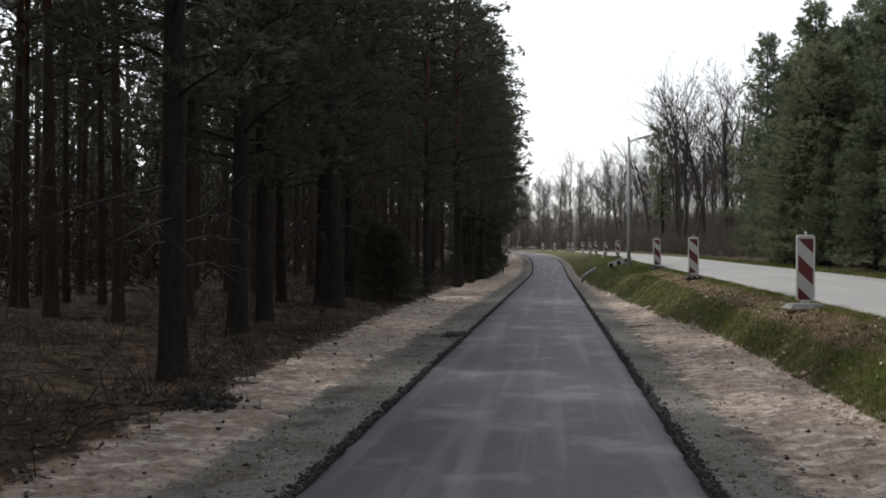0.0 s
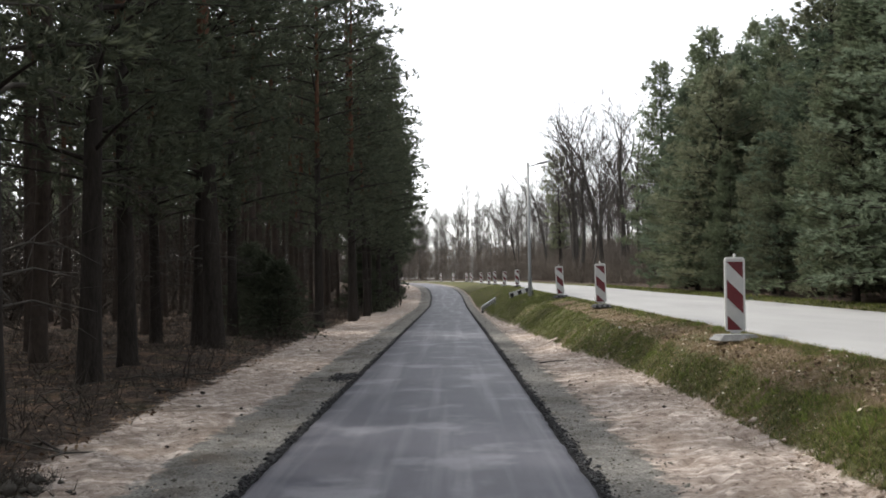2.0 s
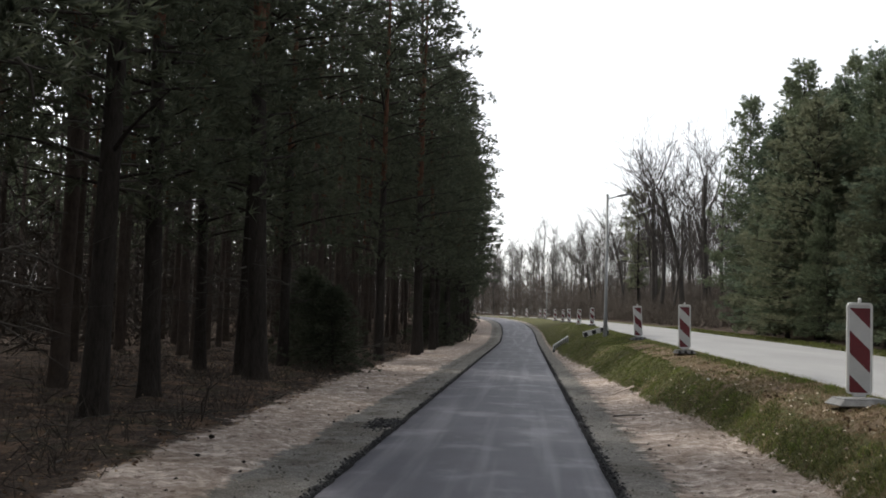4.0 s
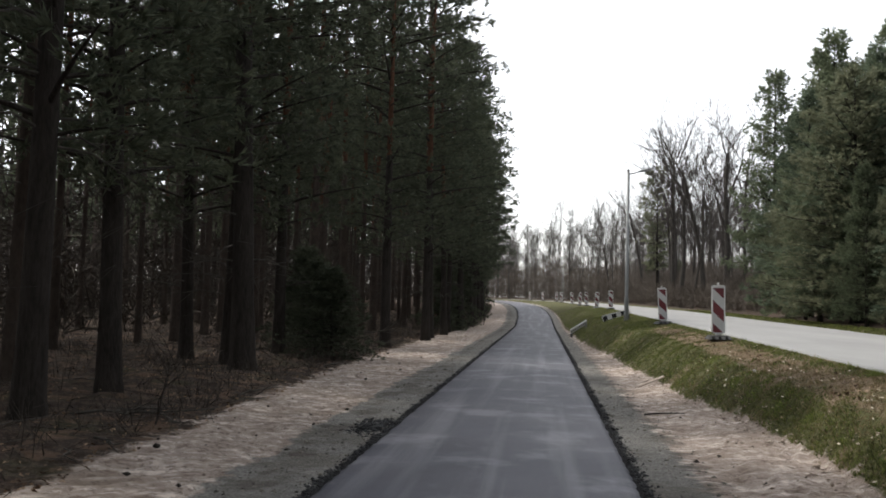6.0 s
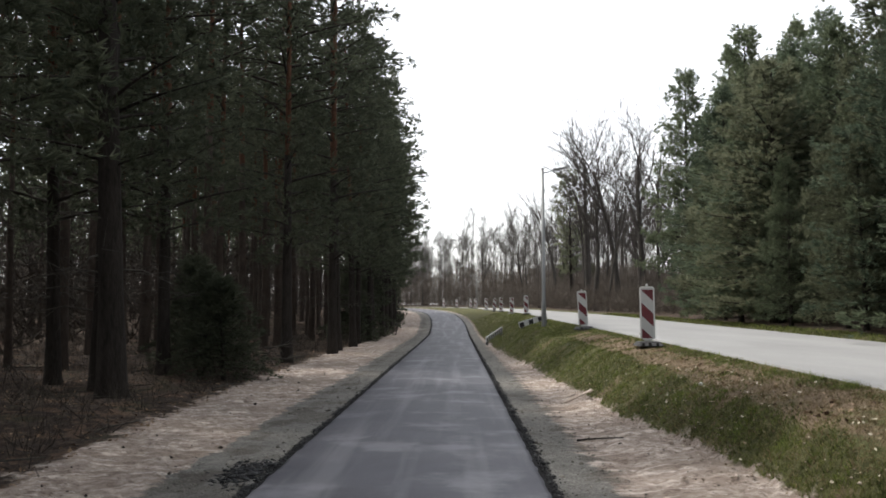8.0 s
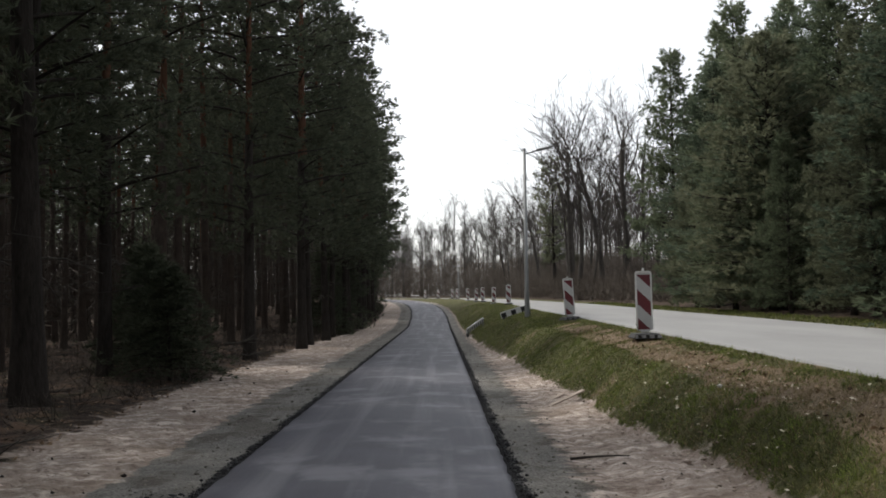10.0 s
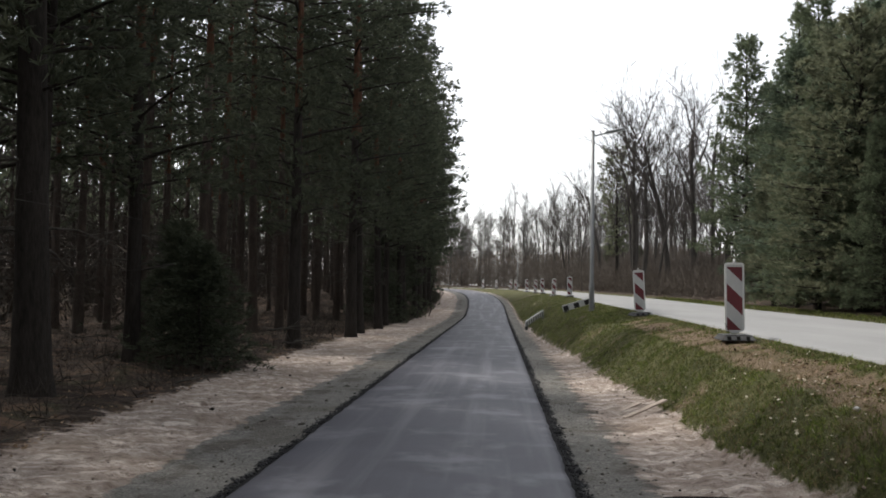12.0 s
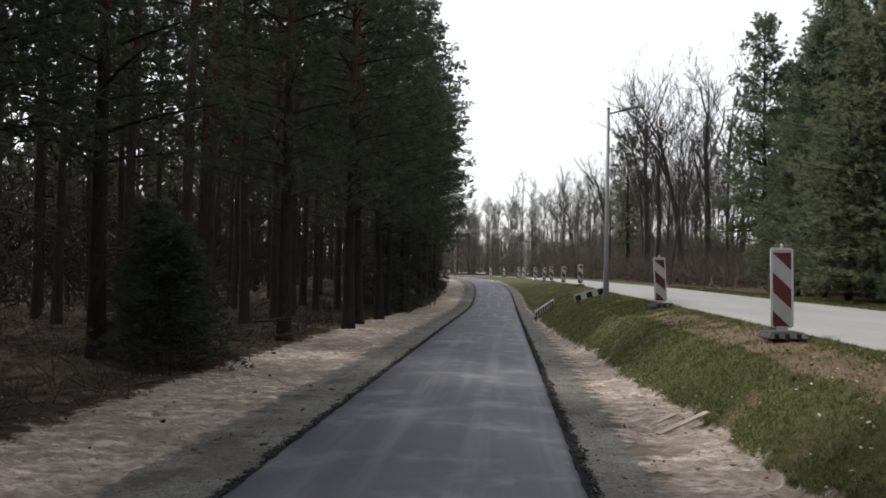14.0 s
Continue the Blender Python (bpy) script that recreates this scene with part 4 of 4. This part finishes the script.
def ground_cover():
    rng = np.random.default_rng(90)
    y = near_more(rng, 12000, 4, 80)
    side = rng.choice([-1, 1], len(y))
    u = side * (1.25 + np.abs(0.045 * rng.normal(size=len(y))) + 0.03 * rng.uniform(0, 1, len(y)))
    x = u + centre(y)
    chips("asphalt_crumbs", np.c_[x, y, np.maximum(land(x, y), path_height(y) - 0.04) + 0.006], 0.0105, M_CRUMB, "dark asphalt crumbs along the path edge", "gravel", 91)
    y = 17.95 + 0.33 * rng.normal(size=700)
    x = -1.36 - 0.16 * np.abs(rng.normal(size=700))
    chips("asphalt_spill", np.c_[x, y, land(x, y) + 0.006], 0.022, M_CRUMB, "dark spill of asphalt beside the path", "gravel", 92, 0.2)
    y = near_more(rng, 3500, 4, 70)
    u = rng.choice([-1, 1], len(y)) * rng.uniform(1.34, 2.0, len(y))
    x = u + centre(y)
    chips("gravel", np.c_[x, y, land(x, y) + 0.002], 0.012, M_STONE, "grey gravel on the path shoulder", "gravel", 93)
    y = near_more(rng, 1500, 5, 60)
    x = grass_edge(y) - 0.12 + 0.16 * rng.normal(size=len(y))
    chips("sand_clods", np.c_[x, y, land(x, y) + 0.005], 0.015, M_SOIL, "pale sand clods under the turf edge", "soil", 94, 0.45)
    y = near_more(rng, 1000, 5, 60)
    x = np.where(rng.uniform(size=len(y)) < 0.6, forest_edge(y) + rng.uniform(0, 1.5, len(y)), centre(y) + rng.uniform(1.95, 2.7, len(y)))
    chips("sand_lumps", np.c_[x, y, land(x, y) + 0.002], 0.011, M_SOIL, "lumps of dug sand", "soil", 95, 0.45)
    y = near_more(rng, 200, 5, 60)
    x = np.where(rng.uniform(size=len(y)) < 0.6, forest_edge(y) + rng.uniform(-0.2, 1.6, len(y)), centre(y) + rng.uniform(1.9, 2.8, len(y)))
    chips("dark_lumps", np.c_[x, y, land(x, y) + 0.004], 0.016, M_BARK, "dark bark and soil lumps on the sand", "soil", 96)


def grass():
    rng = np.random.default_rng(97)
    y = near_more(rng, 90000, 6, 90)
    g, r = grass_edge(y), road_edge(y)
    x = g - 0.02 + (r - 0.02 - g) * rng.uniform(0, 1, len(y))
    dry = 0.5 * waves(x, y, 98, 1.1) + 0.35 * waves(x, y, 108, 0.35) + 0.62 * dryness(x, y) - 0.06 + 0.30 * smooth((24.5 - y) / 4) * (0.6 + 0.4 * waves(x, y, 111, 0.9)) + 0.2 * rng.normal(size=len(y))
    p = np.c_[x, y, land(x, y) - 0.005]
    for name, mask, mat, size, label in (("grass", dry < 0.34, M_GRASS, 0.048, "short green grass on the bank"), ("dry_grass", dry >= 0.34, M_HAY, 0.024, "flattened dry grass on the bank")):
        c = p[mask]
        if mat is M_HAY:
            c = c[rng.uniform(size=len(c)) > 0.55 * dryness(c[:, 0], c[:, 1])]
        w = np.tile([0, 0, 1.0], (len(c), 1)) + 0.35 * rng.normal(size=c.shape)
        v, f = blades(rng, c, w, size, 0.0030, 5, 0.5)
        tagged(mesh_object(name, v, f, mat), label, "grass", kind="stuff")
    lush = (waves(x, y, 109, 0.8) + 0.4 * waves(x, y, 110, 0.3) > 0.32) & (dryness(x, y) < 0.4) & (x > g + 0.1)
    for name, some, mat, label in (("grass_tufts", lush & (rng.uniform(size=len(y)) < 0.6), M_FRESH, "bright fresh green tufts on the bank"),
                                   ("tan_stalks", (rng.uniform(size=len(y)) < np.interp(y, [16, 24, 32], [0.13, 0.09, 0.02])), M_HAY, "tan dead stalks among the grass")):
        c = p[some]
        w = np.tile([0, 0, 1.0], (len(c), 1)) + 0.5 * rng.normal(size=c.shape)
        v, f = blades(rng, c, w, 0.075, 0.0034, 4, 0.6)
        tagged(mesh_object(name, v, f, mat), label, "grass", kind="stuff")
    y = rng.uniform(5, 75, 5000)
    x = road_edge(y) + ROAD_WIDTH + rng.uniform(0.02, 1.1, len(y))
    c = np.c_[x, y, land(x, y)]
    v, f = blades(rng, c, np.tile([0, 0, 1.0], (len(c), 1)), 0.08, 0.010, 4, 0.5)
    tagged(mesh_object("verge_grass", v, f, M_GRASS), "green grass along the far road edge", "grass", kind="stuff")


def leaves():
    rng = np.random.default_rng(99)
    y = near_more(rng, 2600, 7, 60)
    g, r = grass_edge(y), road_edge(y)
    x = g + (r - 0.1 - g) * rng.uniform(0.25, 1, len(y))
    keep = dryness(x, y) + 0.5 * waves(x, y, 100, 3.0) + 0.3 * rng.normal(size=len(y)) > 0.95
    y2 = near_more(rng, 5000, 5, 60)
    x2 = forest_edge(y2) + 0.2 - 9 * rng.uniform(0, 1, len(y2)) ** 1.5
    x, y = np.r_[x[keep], x2], np.r_[y[keep], y2]
    c = np.c_[x, y, land(x, y) + 0.025]
    n = len(c)
    a, b = rng.normal(size=(n, 3)) * [1, 1, 0.35], rng.normal(size=(n, 3)) * [1, 1, 0.35]
    a *= 0.028 / (np.linalg.norm(a, axis=1, keepdims=True) + 1e-6)
    b *= 0.020 / (np.linalg.norm(b, axis=1, keepdims=True) + 1e-6)
    up = np.array([0, 0, 0.010])
    v = np.stack([c - a, c - b + up, c + a, c + b + up], 1).reshape(-1, 3)
    i = 4 * np.arange(n)
    f = np.concatenate([np.c_[i, i + 1, i + 2], np.c_[i, i + 2, i + 3]])
    tagged(mesh_object("fallen_leaves", v, f, M_LEAF), "dry curled leaves on bank and forest floor", "leaves", kind="stuff")
    y = np.r_[rng.normal(20.6, 1.3, 170), rng.normal(12.5, 2.0, 60)]
    x = np.r_[3.45 + 0.28 * rng.normal(size=170), 3.6 + 0.2 * rng.normal(size=60)]
    y = np.r_[y, near_more(rng, 420, 9, 26)]
    x = np.r_[x, road_edge(y[230:]) - 0.15 - 1.5 * rng.uniform(0, 1, 420)]
    n = len(x)
    c = np.c_[x, y, land(x, y) + 0.036]
    turn, long = rng.uniform(0, 6.28, n), rng.uniform(0.012, 0.026, n)
    a = np.c_[np.cos(turn) * long, np.sin(turn) * long, 0.006 * rng.normal(size=n)]
    b = np.c_[-np.sin(turn) * long * 0.6, np.cos(turn) * long * 0.6, 0.006 * rng.normal(size=n)]
    v = np.stack([c - a, c - b, c + a, c + b], 1).reshape(-1, 3)
    i = 4 * np.arange(n)
    f = np.concatenate([np.c_[i, i + 1, i + 2], np.c_[i, i + 2, i + 3]])
    tagged(mesh_object("pale_litter", v, f, M_PALE), "pale dry leaves scattered on the bank", "leaves", kind="stuff")
    chips("white_scrap", np.array([[3.45, 20.9, float(land(3.45, 20.9)) + 0.05]]), 0.03, M_WHITE, "crumpled white scrap on the bank", "litter", 104, 0.7)


def stick(name, a, b, r, label, seed, mat=M_DEAD, forks=3, bend=0.05):
    rng = np.random.default_rng(seed)
    a, b = np.array(a, dtype=float), np.array(b, dtype=float)
    t = Tubes()
    s = np.linspace(0, 1, 5)
    ln = a + np.outer(s, b - a) + np.r_[[[0, 0, 0]], bend * np.linalg.norm(b - a) * rng.normal(size=(3, 3)) * [1, 1, 0.3], [[0, 0, 0]]]
    t.add(ln, np.linspace(r, 0.4 * r, 5), 6)
    for k in range(forks):
        i = int(rng.integers(1, 4))
        e = (b - a) / np.linalg.norm(b - a) + 0.7 * rng.normal(size=3) * [1, 1, 0.5]
        t.add([ln[i], ln[i] + 0.3 * np.linalg.norm(b - a) * e], [0.5 * r, 0.2 * r], 4)
    return tagged(t.done(name, mat, None), label, "branch", "fallen branches")


def sticks():
    rng = np.random.default_rng(101)
    for k in range(70):
        y = float(near_more(rng, 1, 6, 60)[0])
        x = float(forest_edge(y)) - 0.3 - 8 * rng.uniform() ** 1.4
        a, ln = rng.uniform(0, 6.28), rng.uniform(0.5, 2.2)
        x2, y2 = x + ln * math.cos(a), y + ln * math.sin(a)
        x2 = min(x2, float(forest_edge(y2)) + 0.1)
        stick("fallen_branch", (x, y, float(land(x, y)) + 0.02), (x2, y2, float(land(x2, y2)) + rng.uniform(0.02, 0.14)), rng.uniform(0.008, 0.024),
              "fallen dead branch on the forest floor", 200 + k)
    for k, (x, y, dx, dy, dz) in enumerate([(-4.9, 39.2, 0.75, -0.5, 0.45), (-5.3, 39.0, 1.0, -0.2, 0.15), (-4.7, 38.2, 0.7, 0.5, 0.0)]):
        z = float(land(x, y)) + 0.45
        stick("fallen_branch", (x, y, z - 0.3 * (k == 2)), (x + dx, y + dy, z + dz - 0.3 * (k == 2)), 0.03, "pale broken branch leaning at the wood's edge", 300 + k)
    stick("twig", (1.85, 20.2, float(land(1.85, 20.2)) + 0.014), (2.35, 19.95, float(land(2.35, 19.95)) + 0.014), 0.014, "dark twig lying on the sand", 310, M_BARK, 0)


def oddments():
    for k, (x, y, h) in enumerate([(-3.4, 72.9, 1.9), (-3.7, 81.0, 2.4), (-3.55, 76.5, 1.6), (-3.95, 17.4, 0.75), (-4.05, 17.8, 0.5), (3.86, 27.6, 0.32)]):
        z = float(land(x, y))
        stick("thin_stem", (x, y, z - 0.1), (x + 0.06, y + 0.05, z + h), 0.03 if h > 1 else 0.012, "thin bare stem standing at the edge", 320 + k, M_BARK if h > 0.4 else M_DEAD, 4 if h > 0.4 else 0)
    # Flat slat shapes stand in for pale sand ridges at the turf edge.
    for x, y, turn, tilt, length in ((2.46, 25.35, 24, -19, 0.62), (2.30, 26.0, 30, -17, 0.5)):
        plank = bmesh.new()
        box(plank, (-0.5 * length, -0.045, 0), (0.5 * length, 0.045, 0.022), 0.005)
        for v in plank.verts:
            v.co.y += 0.02 * v.co.x
            v.co.z += 0.03 * v.co.x ** 2
        tagged(part("wooden_slat", plank, M_SOIL, None), "pale ridge of sand at the turf edge, built as a flat slat", "slat", "wooden slats").matrix_basis = pose(x, y, float(land(x, y)) + 0.045, 0, tilt, turn)
    rng = np.random.default_rng(340)
    n = 170
    x, y = -3.1 + 0.2 * rng.normal(size=n), 8.9 + 0.18 * rng.normal(size=n)
    d = np.hypot((x + 3.1) / 0.2, (y - 8.9) / 0.18)
    c = np.c_[x, y, land(x, y) + 0.09 * np.exp(-0.5 * d * d)]
    chips("turf_heap", c, 0.032, M_DEAD, "dark heap of torn turf and needles on the sand", "soil", 341)
    v, f = blades(rng, c, np.tile([0, 0, 1.0], (n, 1)), 0.16, 0.004, 5, 0.8)
    tagged(mesh_object("heap_stalks", v, f, M_BRUSH), "dry stalks sticking out of the turf heap", "brush", kind="stuff")
    n = 26
    y = near_more(rng, n, 6, 45)
    x = forest_edge(y) + rng.uniform(0.2, 1.6, n)
    chips("cones", np.c_[x, y, land(x, y) + 0.015], 0.020, M_BARK, "dark pine cones on the sand", "cone", 342)


def dead_limb():
    """The pale hooked dead branch of the pine nearest the path's start."""
    t = Tubes()
    t.add([(-4.45, 11.75, 3.42), (-4.3, 12.0, 3.60), (-4.12, 12.34, 3.66), (-4.05, 12.45, 3.55), (-4.02, 12.5, 3.28)], [0.03, 0.026, 0.022, 0.02, 0.012], 6)
    t.add([(-4.1, 12.38, 3.62), (-3.86, 12.6, 3.56)], [0.012, 0.005], 4)
    for a, b, c in (((-4.5, 11.6, 2.3), (-5.0, 10.4, 2.0), (-5.2, 9.1, 1.65)), ((-4.4, 11.6, 1.9), (-4.45, 10.7, 1.75), (-4.6, 9.8, 1.45)), ((-4.5, 11.7, 2.6), (-4.1, 11.4, 2.55), (-3.75, 11.1, 2.3))):
        t.add([a, b, c], [0.013, 0.009, 0.003], 5)
        for k in range(7):
            s = 0.25 + 0.1 * k
            p = Vector(a).lerp(Vector(b), 2 * s) if s < 0.5 else Vector(b).lerp(Vector(c), 2 * s - 1)
            q = p + Vector((0.32 * math.sin(2.1 * k + 1), -0.18, -0.05 - 0.16 * math.cos(1.7 * k)))
            t.add([p, p.lerp(q, 0.5) + Vector((0, 0, 0.03)), q], [0.005, 0.004, 0.0015], 3)
    tree = EDGE_TREES[0]
    back = (tree.matrix_basis @ Matrix.Identity(4)).inverted()
    t.verts = [back @ v for v in t.verts]
    return tagged(t.done("dead_branch", M_DEAD, tree), "pale hooked dead branch")


ground_cover()
grass()
leaves()
sticks()
oddments()
dead_limb()
